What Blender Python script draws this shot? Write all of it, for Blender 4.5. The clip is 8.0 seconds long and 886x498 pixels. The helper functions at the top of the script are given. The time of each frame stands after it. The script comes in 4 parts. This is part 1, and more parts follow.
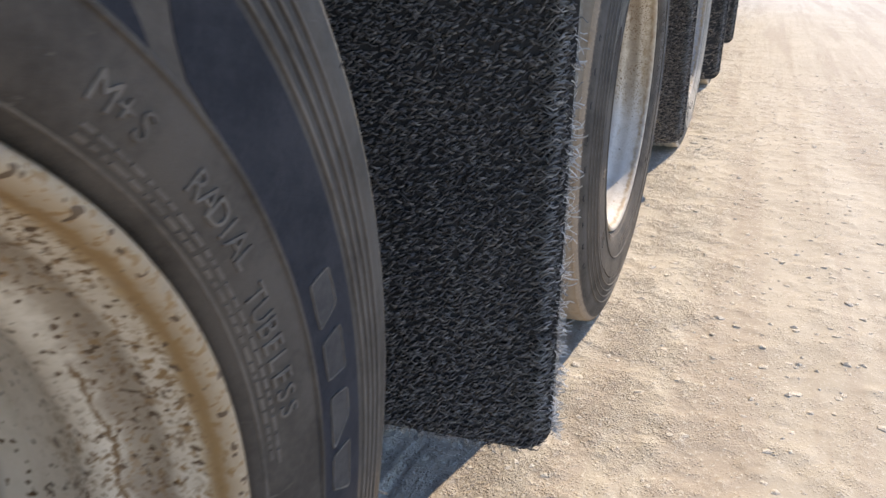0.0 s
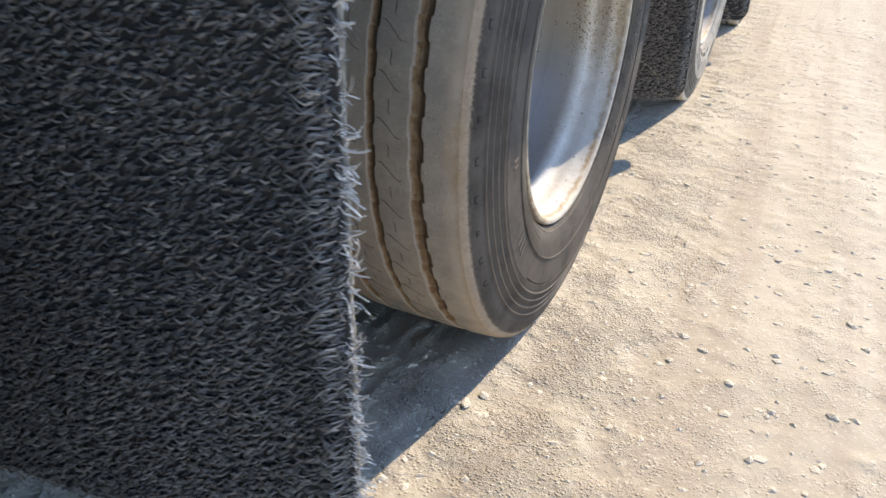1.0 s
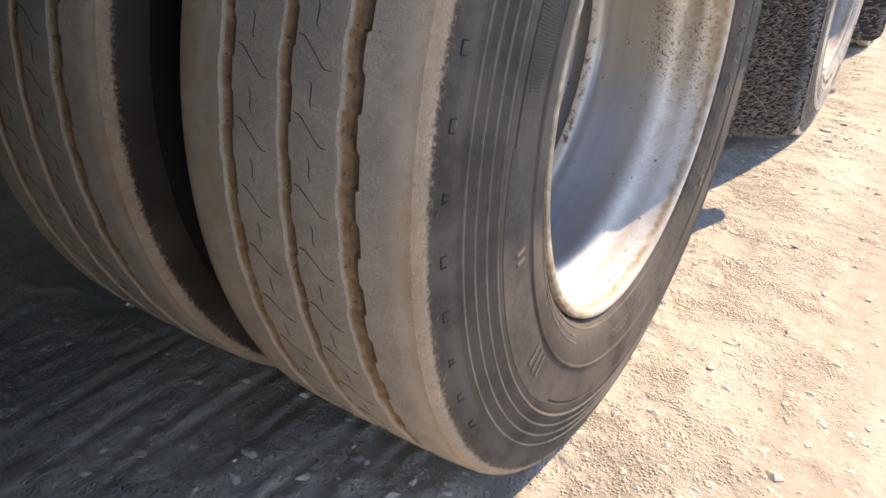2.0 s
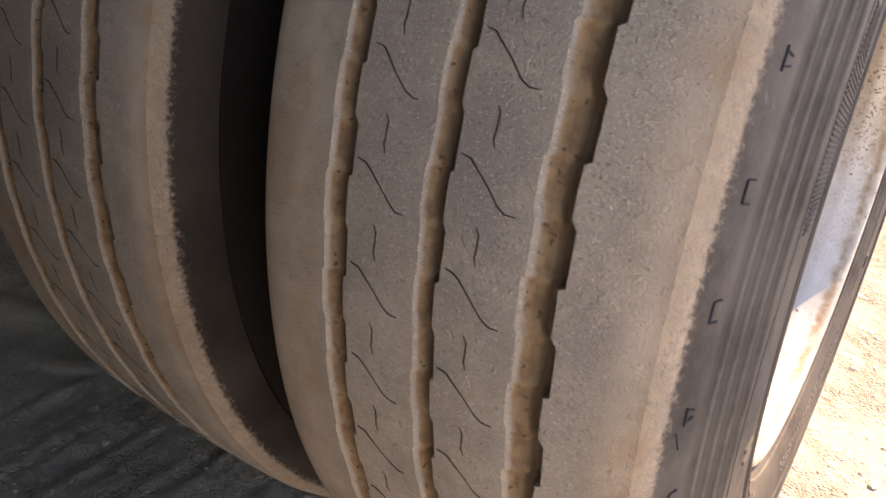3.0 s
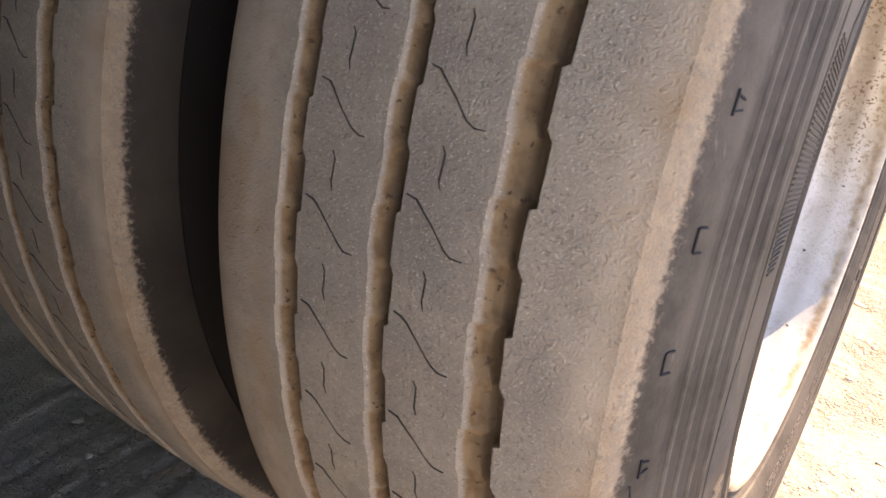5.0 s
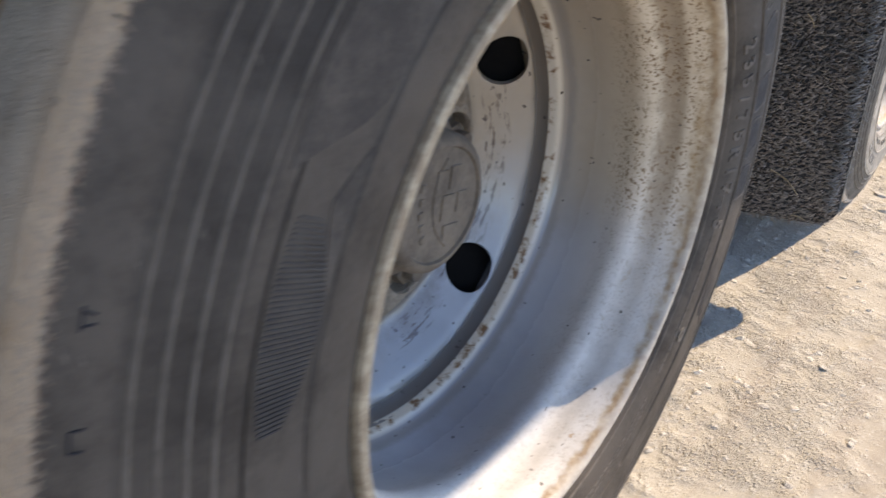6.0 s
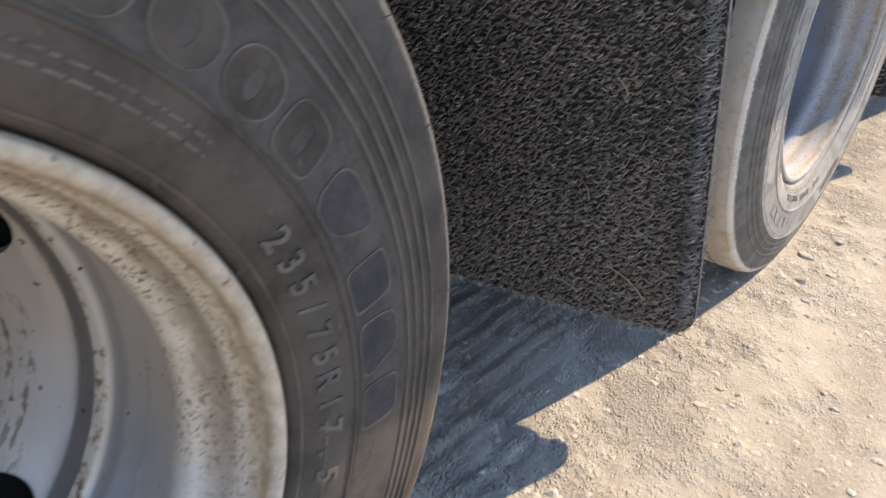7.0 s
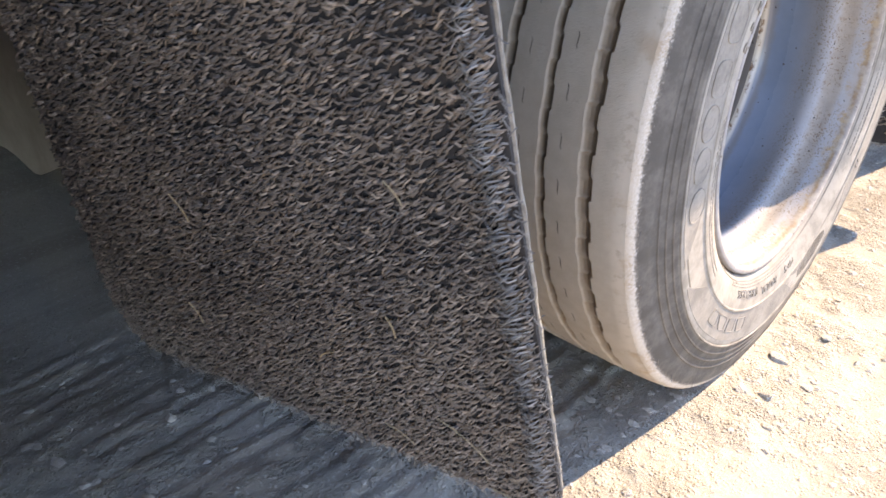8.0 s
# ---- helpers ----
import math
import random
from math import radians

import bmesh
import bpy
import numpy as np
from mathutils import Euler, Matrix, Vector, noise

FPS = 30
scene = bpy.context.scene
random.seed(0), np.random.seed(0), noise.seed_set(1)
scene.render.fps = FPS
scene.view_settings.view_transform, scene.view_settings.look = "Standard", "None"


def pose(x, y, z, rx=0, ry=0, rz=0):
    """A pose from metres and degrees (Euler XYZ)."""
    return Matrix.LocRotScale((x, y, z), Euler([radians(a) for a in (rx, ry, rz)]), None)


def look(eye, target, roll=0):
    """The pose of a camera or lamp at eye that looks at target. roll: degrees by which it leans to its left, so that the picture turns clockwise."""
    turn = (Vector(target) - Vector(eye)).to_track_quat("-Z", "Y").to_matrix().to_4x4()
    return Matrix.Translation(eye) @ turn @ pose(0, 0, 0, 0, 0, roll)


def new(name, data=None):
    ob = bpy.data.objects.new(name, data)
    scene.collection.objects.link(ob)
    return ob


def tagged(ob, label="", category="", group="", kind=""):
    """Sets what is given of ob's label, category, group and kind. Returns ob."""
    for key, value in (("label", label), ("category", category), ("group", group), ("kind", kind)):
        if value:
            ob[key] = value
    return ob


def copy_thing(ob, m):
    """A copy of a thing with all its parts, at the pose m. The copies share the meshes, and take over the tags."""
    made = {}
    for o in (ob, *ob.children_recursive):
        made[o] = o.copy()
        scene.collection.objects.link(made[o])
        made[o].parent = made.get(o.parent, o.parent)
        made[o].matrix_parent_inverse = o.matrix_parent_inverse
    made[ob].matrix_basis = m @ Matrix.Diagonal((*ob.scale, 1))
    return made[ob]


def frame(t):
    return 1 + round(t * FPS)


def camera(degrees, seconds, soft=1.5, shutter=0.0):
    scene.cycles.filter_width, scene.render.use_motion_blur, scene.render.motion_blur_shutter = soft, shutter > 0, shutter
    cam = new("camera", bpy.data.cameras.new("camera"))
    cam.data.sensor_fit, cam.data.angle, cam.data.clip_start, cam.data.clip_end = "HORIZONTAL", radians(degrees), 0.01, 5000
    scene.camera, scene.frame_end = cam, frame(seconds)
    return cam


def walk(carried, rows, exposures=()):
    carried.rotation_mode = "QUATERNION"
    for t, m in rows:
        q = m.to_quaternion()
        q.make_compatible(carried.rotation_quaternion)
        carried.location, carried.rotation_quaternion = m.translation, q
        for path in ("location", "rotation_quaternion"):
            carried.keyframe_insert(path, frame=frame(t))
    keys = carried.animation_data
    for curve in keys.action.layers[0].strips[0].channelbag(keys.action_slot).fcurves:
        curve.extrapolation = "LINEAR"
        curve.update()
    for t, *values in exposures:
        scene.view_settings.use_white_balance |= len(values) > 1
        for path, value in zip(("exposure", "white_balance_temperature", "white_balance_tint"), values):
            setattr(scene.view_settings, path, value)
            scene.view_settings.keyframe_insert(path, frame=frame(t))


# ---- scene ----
# ---- camera and walk ----
cam = camera(59.92, 8.0, soft=1.5, shutter=0.18)
PATH = (
    (0, 0.2892, -1.3344, 0.6188, 21.392, -21.846, 1.051),
    (0.5, 0.3091, -1.1523, 0.6186, 21.436, -24.057, 1.365),
    (1, 0.3503, -0.9941, 0.6012, 23.519, -27.430, 3.314),
    (1.2, 0.3892, -0.9320, 0.5983, 27.346, -28.159, 3.121),
    (2.3, 0.2671, -0.6570, 0.5492, 32.924, -26.583, 2.653),
    (2.5, 0.2358, -0.6362, 0.5480, 34.366, -26.158, 2.092),
    (3, 0.1566, -0.6023, 0.5596, 34.281, -26.772, 2.524),
    (3.5, 0.1317, -0.5999, 0.5651, 33.740, -27.233, 3.077),
    (4, 0.1298, -0.5979, 0.5641, 34.004, -27.069, 3.117),
    (4.5, 0.1425, -0.5902, 0.5606, 33.866, -26.757, 3.722),
    (4.7, 0.1459, -0.5830, 0.5629, 33.999, -27.209, 3.098),
    (5.8, 0.2729, -0.5138, 0.6216, 36.716, -26.829, 1.154),
    (6, 0.3054, -0.4393, 0.6402, 36.671, -28.090, 2.401),
    (6.5, 0.3649, -0.2115, 0.6524, 36.368, -30.452, 2.330),
    (7, 0.3789, 0.0345, 0.6817, 38.881, -30.439, 1.520),
    (7.5, 0.3899, 0.2383, 0.6461, 42.552, -28.621, -0.609),
    (8, 0.3903, 0.4020, 0.6539, 43.144, -29.042, -0.339),
)
walk(cam, [(t, pose(x, y, z, 90 + p, 0, yaw) @ pose(0, 0, 0, 0, 0, roll)) for t, x, y, z, yaw, p, roll in PATH],
     [(0.0, 1.78, 8150, 16), (0.5, 2.02, 8000, 14), (1.2, 1.92, 8000, 13), (2.5, 2.58, 10100, 27), (3.1, 2.92, 11000, 30), (3.5, 3.18, 11400, 32), (4.7, 3.13, 11300, 31),
      (5.8, 2.04, 8300, 17), (6.5, 1.78, 8300, 17), (7.2, 2.10, 8400, 18), (7.6, 2.58, 8500, 20), (8.0, 2.62, 8750, 22)])


# ---- daylight ----
SUN_TO = Vector((0.42, 1.22, 1.0)).normalized()
world = bpy.data.worlds.new("sky")
scene.world = world
world.use_nodes = True
wn = world.node_tree.nodes
sky = wn.new("ShaderNodeTexSky")
sky.sky_type, sky.sun_disc = "NISHITA", False
sky.ozone_density, sky.dust_density, sky.air_density = 5.0, 0.0, 0.6
sky.sun_elevation = math.asin(SUN_TO.z)
sky.sun_rotation = math.atan2(SUN_TO.x, SUN_TO.y)
world.node_tree.links.new(sky.outputs[0], wn["Background"].inputs[0])
wn["Background"].inputs[1].default_value = 0.178
sun_data = bpy.data.lights.new("sun", "SUN")
sun_data.energy, sun_data.angle, sun_data.color = 2.02, radians(0.55), (1.0, 0.96, 0.87)
sun = new("sun", sun_data)
sun.matrix_world = look(SUN_TO * 20, (0, 0, 0))


# ---- materials ----
class Mat:
    """A small builder for node materials."""

    def __init__(self, name, rough=0.8, metal=0.0):
        self.m = bpy.data.materials.new(name)
        self.m.use_nodes = True
        self.t = self.m.node_tree
        self.b = self.t.nodes["Principled BSDF"]
        self.b.inputs["Roughness"].default_value = rough
        self.b.inputs["Metallic"].default_value = metal
        self.co = self.t.nodes.new("ShaderNodeTexCoord").outputs["Object"]

    def put(self, value, socket):
        if isinstance(value, bpy.types.NodeSocket):
            self.t.links.new(value, socket)
        elif isinstance(value, tuple) and len(value) == 3 and socket.type == "RGBA":
            socket.default_value = (*value, 1)
        else:
            socket.default_value = value

    def math(self, op, a, b=0.0, c=0.0):
        n = self.t.nodes.new("ShaderNodeMath")
        n.operation = op
        for v, s in zip((a, b, c), n.inputs):
            self.put(v, s)
        return n.outputs[0]

    def noise(self, scale, detail=4.0, rough=0.6, vec=None, stretch=None):
        n = self.t.nodes.new("ShaderNodeTexNoise")
        n.inputs["Scale"].default_value, n.inputs["Detail"].default_value = scale, detail
        n.inputs["Roughness"].default_value = rough
        v = vec or self.co
        if stretch:
            mp = self.t.nodes.new("ShaderNodeMapping")
            mp.inputs["Scale"].default_value = stretch
            self.put(v, mp.inputs["Vector"])
            v = mp.outputs[0]
        self.put(v, n.inputs["Vector"])
        return n.outputs["Fac"]

    def voronoi(self, scale, out="Distance", feature="F1"):
        n = self.t.nodes.new("ShaderNodeTexVoronoi")
        n.feature = feature
        n.inputs["Scale"].default_value = scale
        self.put(self.co, n.inputs["Vector"])
        return n.outputs[out]

    def step(self, v, lo, hi):
        n = self.t.nodes.new("ShaderNodeMapRange")
        n.interpolation_type = "SMOOTHSTEP"
        self.put(v, n.inputs["Value"])
        self.put(lo, n.inputs["From Min"])
        self.put(hi, n.inputs["From Max"])
        return n.outputs[0]

    def mix(self, f, a, b):
        n = self.t.nodes.new("ShaderNodeMix")
        n.data_type = "RGBA"
        self.put(f, n.inputs[0])
        self.put(a, n.inputs[6])
        self.put(b, n.inputs[7])
        return n.outputs[2]

    def xyz(self):
        n = self.t.nodes.new("ShaderNodeSeparateXYZ")
        self.put(self.co, n.inputs[0])
        return n.outputs

    def radius(self):
        _, y, z = self.xyz()
        return self.math("SQRT", self.math("ADD", self.math("MULTIPLY", y, y), self.math("MULTIPLY", z, z)))

    def island(self):
        return self.t.nodes.new("ShaderNodeNewGeometry").outputs["Random Per Island"]

    def done(self, colour, bump=None, dist=0.001, strength=1.0, rough=None, coat=None):
        if coat is not None:
            self.put(coat, self.b.inputs["Coat Weight"])
            self.b.inputs["Coat Roughness"].default_value = 0.22
        self.put(colour, self.b.inputs["Base Color"])
        if rough is not None:
            self.put(rough, self.b.inputs["Roughness"])
        if bump is not None:
            n = self.t.nodes.new("ShaderNodeBump")
            n.inputs["Distance"].default_value, n.inputs["Strength"].default_value = dist, strength
            self.put(bump, n.inputs["Height"])
            self.put(n.outputs[0], self.b.inputs["Normal"])
        return self.m


XC = 0.006  # the middle of the outer tyre, across


def tyre_material(name="dusty rubber", pale=0.0, ribbed_wall=True):
    k = Mat(name, 0.75)
    x, y, z = k.xyz()
    r = k.radius()
    ax = k.math("ABSOLUTE", k.math("SUBTRACT", x, XC))
    fine, broad = k.noise(900, 3), k.noise(14, 5)
    rag = k.noise(330, 6, 0.75, stretch=(0.3, 1, 1))
    edge = k.math("ADD", ax, k.math("MULTIPLY", k.math("SUBTRACT", rag, 0.5), 0.0085))
    side = k.step(edge, 0.0966, 0.0988)
    high = k.step(r, 0.3655, 0.369)
    grit = k.noise(420, 4, 0.75)
    rib = k.mix(k.step(broad, 0.32, 0.68), (0.335, 0.276, 0.212), (0.41, 0.334, 0.252))
    rib = k.mix(k.math("MULTIPLY", k.step(grit, 0.55, 0.66), 0.45), rib, (0.57, 0.46, 0.345))
    rib = k.mix(k.math("MULTIPLY", k.step(k.noise(650, 3, 0.6), 0.57, 0.67), 0.65), rib, (0.13, 0.106, 0.086))
    rib = k.mix(k.math("MULTIPLY", k.step(k.noise(24, 6, 0.7), 0.42, 0.64), 0.7), rib, (0.265, 0.222, 0.180))
    rib = k.mix(k.math("MULTIPLY", k.step(k.noise(1300, 2, 0.5), 0.62, 0.68), 0.8), rib, (0.66, 0.55, 0.42))
    rib = k.mix(pale * 0.85, rib, k.mix(k.step(k.noise(45, 5), 0.3, 0.7), (0.56, 0.475, 0.372), (0.49, 0.41, 0.315)))
    shoulder = k.mix(k.step(k.noise(30, 5), 0.3, 0.7), (0.40 + 0.18 * pale, 0.314 + 0.181 * pale, 0.230 + 0.16 * pale), (0.50 + 0.14 * pale, 0.388 + 0.152 * pale, 0.282 + 0.143 * pale))
    shoulder = k.mix(k.math("MULTIPLY", k.step(k.noise(55, 6, 0.72), 0.52, 0.66), 0.55), shoulder, (0.34, 0.262, 0.19))
    shoulder = k.mix(k.math("MULTIPLY", k.step(k.noise(22, 4, 0.6), 0.54, 0.68), 0.5), shoulder, (0.40, 0.255, 0.14))
    inward = k.math("MULTIPLY", k.step(x, 0.03, -0.03), 0.02)
    tread = k.mix(k.step(k.math("ADD", k.math("ADD", ax, inward), k.math("MULTIPLY", broad, 0.02)), 0.078, 0.100), rib, shoulder)
    rusty = k.mix(k.step(k.noise(90, 4), 0.4, 0.66), (0.305, 0.196, 0.108), (0.205, 0.118, 0.060))
    rusty = k.mix(k.step(k.noise(260, 3, 0.6), 0.60, 0.68), rusty, (0.10, 0.062, 0.038))
    rusty = k.mix(pale * 0.75, rusty, (0.36, 0.295, 0.222))
    # the ribs are scuffed pale where they round over into a groove
    scuffs = k.math("ADD", x, k.math("MULTIPLY", k.math("SUBTRACT", k.noise(60, 5, 0.7), 0.5), 0.010))
    for at in (XC + 0.0484 - 0.0074, XC - 0.0050, XC - 0.0473 - 0.0056):
        near = k.math("MULTIPLY", k.step(scuffs, at - 0.009, at - 0.001), k.step(x, at + 0.004, at + 0.002))
        tread = k.mix(k.math("MULTIPLY", near, 0.12), tread, (0.45, 0.36, 0.265))
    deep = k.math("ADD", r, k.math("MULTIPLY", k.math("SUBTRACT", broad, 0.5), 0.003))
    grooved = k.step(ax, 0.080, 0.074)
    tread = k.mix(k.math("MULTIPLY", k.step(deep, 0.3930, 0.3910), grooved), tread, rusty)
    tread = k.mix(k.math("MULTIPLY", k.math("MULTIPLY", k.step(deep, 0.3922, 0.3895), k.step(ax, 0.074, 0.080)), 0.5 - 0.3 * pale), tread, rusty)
    # groove shade is painted in: browner and darker with depth
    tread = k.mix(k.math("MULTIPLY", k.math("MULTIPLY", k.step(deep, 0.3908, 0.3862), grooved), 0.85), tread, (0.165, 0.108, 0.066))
    # shade at the bottom of the grooves is put into the rubber's colour
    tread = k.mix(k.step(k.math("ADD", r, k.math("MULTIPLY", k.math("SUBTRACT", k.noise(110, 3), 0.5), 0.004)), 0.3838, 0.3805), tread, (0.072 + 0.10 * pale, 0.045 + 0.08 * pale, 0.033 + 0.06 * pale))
    lip = k.math("MULTIPLY", k.math("MULTIPLY", k.step(edge, 0.0918, 0.0955), 0.9), k.step(grit, 0.40, 0.62))
    tread = k.mix(lip, tread, (0.265 + 0.365 * pale, 0.208 + 0.352 * pale, 0.152 + 0.328 * pale))
    dust = k.step(k.math("ADD", k.noise(20, 5), k.math("MULTIPLY", k.noise(220, 3), 0.25)), 0.38, 0.78)
    wall = k.mix(dust, (0.041, 0.0335, 0.0265), (0.086, 0.0705, 0.056))
    if ribbed_wall:
        turn = k.math("ABSOLUTE", k.math("SUBTRACT", k.math("FRACT", k.math("ADD", k.math("DIVIDE", k.math("SUBTRACT", r, 0.3255), 0.0102), 0.5)), 0.5))
        ribbed = k.math("MULTIPLY", k.step(r, 0.3208, 0.3214), k.step(r, 0.3608, 0.3600))
        crest = k.math("MULTIPLY", k.step(turn, 0.14, 0.07), ribbed)
        wall = k.mix(k.math("MULTIPLY", k.math("MULTIPLY", crest, 0.75), k.step(k.noise(30, 4, 0.7), 0.25, 0.65)), wall, (0.160, 0.134, 0.108))
        gap = k.math("MULTIPLY", k.step(turn, 0.20, 0.34), ribbed)
        wall = k.mix(k.math("MULTIPLY", gap, 0.25), wall, (0.034, 0.029, 0.025))
        wall = k.mix(k.math("MULTIPLY", k.step(k.math("ABSOLUTE", k.math("SUBTRACT", r, 0.3130)), 0.0011, 0.0005), 0.7), wall, (0.018, 0.0155, 0.0135))
    else:
        # shade of the gap between twin tyres is put into this wall's colour
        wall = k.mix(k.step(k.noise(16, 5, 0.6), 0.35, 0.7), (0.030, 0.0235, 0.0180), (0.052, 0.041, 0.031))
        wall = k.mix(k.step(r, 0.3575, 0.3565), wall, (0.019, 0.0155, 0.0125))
    smear = k.step(k.noise(60, 6, 0.75, stretch=(1, 2.5, 0.6)), 0.62, 0.74)
    wall = k.mix(smear if ribbed_wall else k.math("MULTIPLY", smear, 0.15), wall, (0.165, 0.138, 0.110))
    if pale:
        powder = k.mix(k.step(k.noise(26, 6, 0.7), 0.35, 0.62), (0.25, 0.222, 0.182), (0.37, 0.328, 0.27))
        rubbed = k.mix(k.step(k.noise(34, 5, 0.7), 0.38, 0.66), (0.100, 0.088, 0.073), (0.155, 0.135, 0.112))
        wall = k.mix(k.step(k.math("ADD", r, k.math("MULTIPLY", k.math("SUBTRACT", broad, 0.5), 0.016)), 0.3290, 0.3200), rubbed, powder)
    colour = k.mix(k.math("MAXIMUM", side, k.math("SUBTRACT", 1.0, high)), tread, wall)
    crumb = k.math("MULTIPLY", k.step(k.noise(260, 2, 0.5), 0.60, 0.72), k.step(edge, 0.0985, 0.0955))
    bump = k.math("ADD", k.math("ADD", k.math("MULTIPLY", fine, 0.5), k.math("MULTIPLY", grit, 0.4)), k.math("MULTIPLY", crumb, 0.22))
    tone = k.math("SUBTRACT", 0.88, k.math("MULTIPLY", k.math("MAXIMUM", side, k.math("SUBTRACT", 1.0, high)), 0.18))
    height = k.math("MULTIPLY", bump, k.math("SUBTRACT", 1.0, k.math("MULTIPLY", k.step(ax, 0.094, 0.100), 0.7)))
    k.b.inputs["Specular IOR Level"].default_value = 0.12
    return k.done(colour, height, 0.0017, 0.85, tone)


def dust_mix(name, dark, light, scale, rough=0.8, bump=0.0006, metal=0.0, speck=None, sheen=0.5):
    k = Mat(name, rough, metal)
    k.b.inputs["Specular IOR Level"].default_value = sheen
    f = k.step(k.math("ADD", k.noise(scale, 5, 0.65), k.math("MULTIPLY", k.noise(scale * 9, 3), 0.3)), 0.42, 0.85)
    colour = k.mix(f, dark, light)
    if speck:
        colour = k.mix(k.step(k.noise(scale * 14, 3, 0.7), 0.62, 0.68), colour, speck)
    return k.done(colour, k.noise(scale * 20, 4), bump, 0.6)


def rim_material(name="weathered white wheel paint", dusty=1.0, rusted=0.0, sky_tint=0.0):
    k = Mat(name, 0.4)
    x, y, z = k.xyz()
    broad, mid = k.noise(9, 5), k.noise(60, 5, 0.7)
    xw = k.math("ADD", x, k.math("MULTIPLY", k.math("SUBTRACT", mid, 0.5), 0.012))

    def within(lo, hi, soft=0.004):
        return k.math("MULTIPLY", k.step(xw, lo - soft, lo + soft), k.step(xw, hi + soft, hi - soft))

    # upper half: cream dust, with warm ground bounce put into its colour
    tinted = 1.0
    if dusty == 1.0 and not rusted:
        tinted = k.math("ADD", 0.2, k.math("MULTIPLY", k.step(k.math("ADD", z, k.math("MULTIPLY", k.noise(7, 4), 0.16)), -0.06, 0.10), 0.8))
    # the last argument puts blue skylight into the paint's colour
    paint = k.mix(k.step(broad, 0.35, 0.65), (0.33 + 0.01 * dusty - 0.13 * sky_tint, 0.34 - 0.08 * sky_tint, 0.36 - 0.01 * dusty - 0.02 * sky_tint), (0.26 + 0.01 * dusty - 0.10 * sky_tint, 0.27 - 0.06 * sky_tint, 0.285 - 0.01 * dusty - 0.01 * sky_tint))
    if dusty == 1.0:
        # tan dust that also carries painted ground bounce, stronger towards the top
        dust_bounce = k.step(k.math("ADD", z, k.math("MULTIPLY", k.noise(8, 4), 0.14)), -0.08, 0.09)
        paint = k.mix(k.math("MULTIPLY", dust_bounce, 0.85), paint, k.mix(mid, (0.42, 0.335, 0.236), (0.33, 0.258, 0.178)))
    cream = k.mix(k.step(mid, 0.3, 0.7), (0.60, 0.505, 0.38), (0.51, 0.42, 0.305))
    brown = k.mix(k.step(mid, 0.3, 0.7), (0.35, 0.275, 0.19), (0.265, 0.20, 0.135))
    bare = k.mix(k.step(mid, 0.3, 0.7), (0.52, 0.51, 0.49), (0.45, 0.44, 0.42))
    colour = k.mix(k.math("MULTIPLY", k.step(xw, -0.010 - 0.07 * rusted, 0.050 - 0.07 * rusted), dusty), paint, k.mix(tinted, bare, cream))
    colour = k.mix(k.math("MULTIPLY", k.math("MULTIPLY", within(0.059, 0.080), tinted), 0.35 + 0.65 * dusty), colour, brown)
    colour = k.mix(k.math("MULTIPLY", within(-0.042, -0.026), 0.6), colour, (0.20, 0.175, 0.15))
    colour = k.mix(k.math("MULTIPLY", within(0.0985, 0.1035, 0.002), k.step(k.noise(40, 4), 0.35, 0.55)), colour, (0.27, 0.16, 0.075))
    rust = k.step(k.noise(30, 6, 0.75), 0.64, 0.70)
    colour = k.mix(k.math("MULTIPLY", rust, k.step(x, 0.03, 0.10)), colour, (0.30, 0.175, 0.08))
    weld = k.math("MULTIPLY", k.step(k.math("ABSOLUTE", k.math("ADD", x, 0.0455)), 0.007, 0.003), k.step(mid, 0.50, 0.62))
    ledge = k.step(k.math("ABSOLUTE", k.math("ADD", x, 0.0440)), 0.008, 0.004)
    colour = k.mix(ledge, colour, (0.56, 0.48, 0.37))
    colour = k.mix(weld, colour, (0.19, 0.10, 0.05))
    specks = k.math("MAXIMUM", k.step(k.noise(380, 1, 0.4), 0.60, 0.63), k.step(k.noise(210, 1, 0.4), 0.66, 0.69))
    where = k.math("ADD", k.math("MULTIPLY", k.step(k.noise(25, 3), 0.32, 0.58), 0.85), 0.12)
    specks = k.math("MULTIPLY", k.math("MULTIPLY", specks, where), k.math("MULTIPLY", k.math("MULTIPLY", k.step(x, 0.005, 0.040), k.step(x, 0.104, 0.098)), 0.4 + 0.6 * dusty))
    colour = k.mix(k.math("MULTIPLY", k.math("MULTIPLY", k.step(k.noise(75, 5, 0.7), 0.50, 0.66), k.step(xw, 0.080, 0.096)), k.math("MULTIPLY", tinted, k.step(xw, 0.104, 0.100))), colour, (0.36, 0.25, 0.14))
    colour = k.mix(k.math("MULTIPLY", specks, tinted), colour, (0.17, 0.10, 0.048))
    dots = k.step(k.noise(170, 1, 0.4), 0.76, 0.775)
    colour = k.mix(dots, colour, (0.05, 0.04, 0.035))
    colour = k.mix(k.math("MULTIPLY", within(0.0890, 0.1010, 0.005), k.math("MULTIPLY", k.math("MULTIPLY", k.step(k.noise(28, 5, 0.7), 0.34, 0.60), tinted), (0.75 - 0.5 * rusted) * dusty)), colour, (0.33, 0.225, 0.12))
    lip = k.mix(k.step(k.noise(90, 6, 0.7), 0.36, 0.66), (0.22, 0.155, 0.095), (0.42, 0.335, 0.225))
    lip = k.mix(k.math("MULTIPLY", k.step(k.noise(50, 4, 0.7), 0.54, 0.68), 0.6), lip, (0.21, 0.115, 0.055))
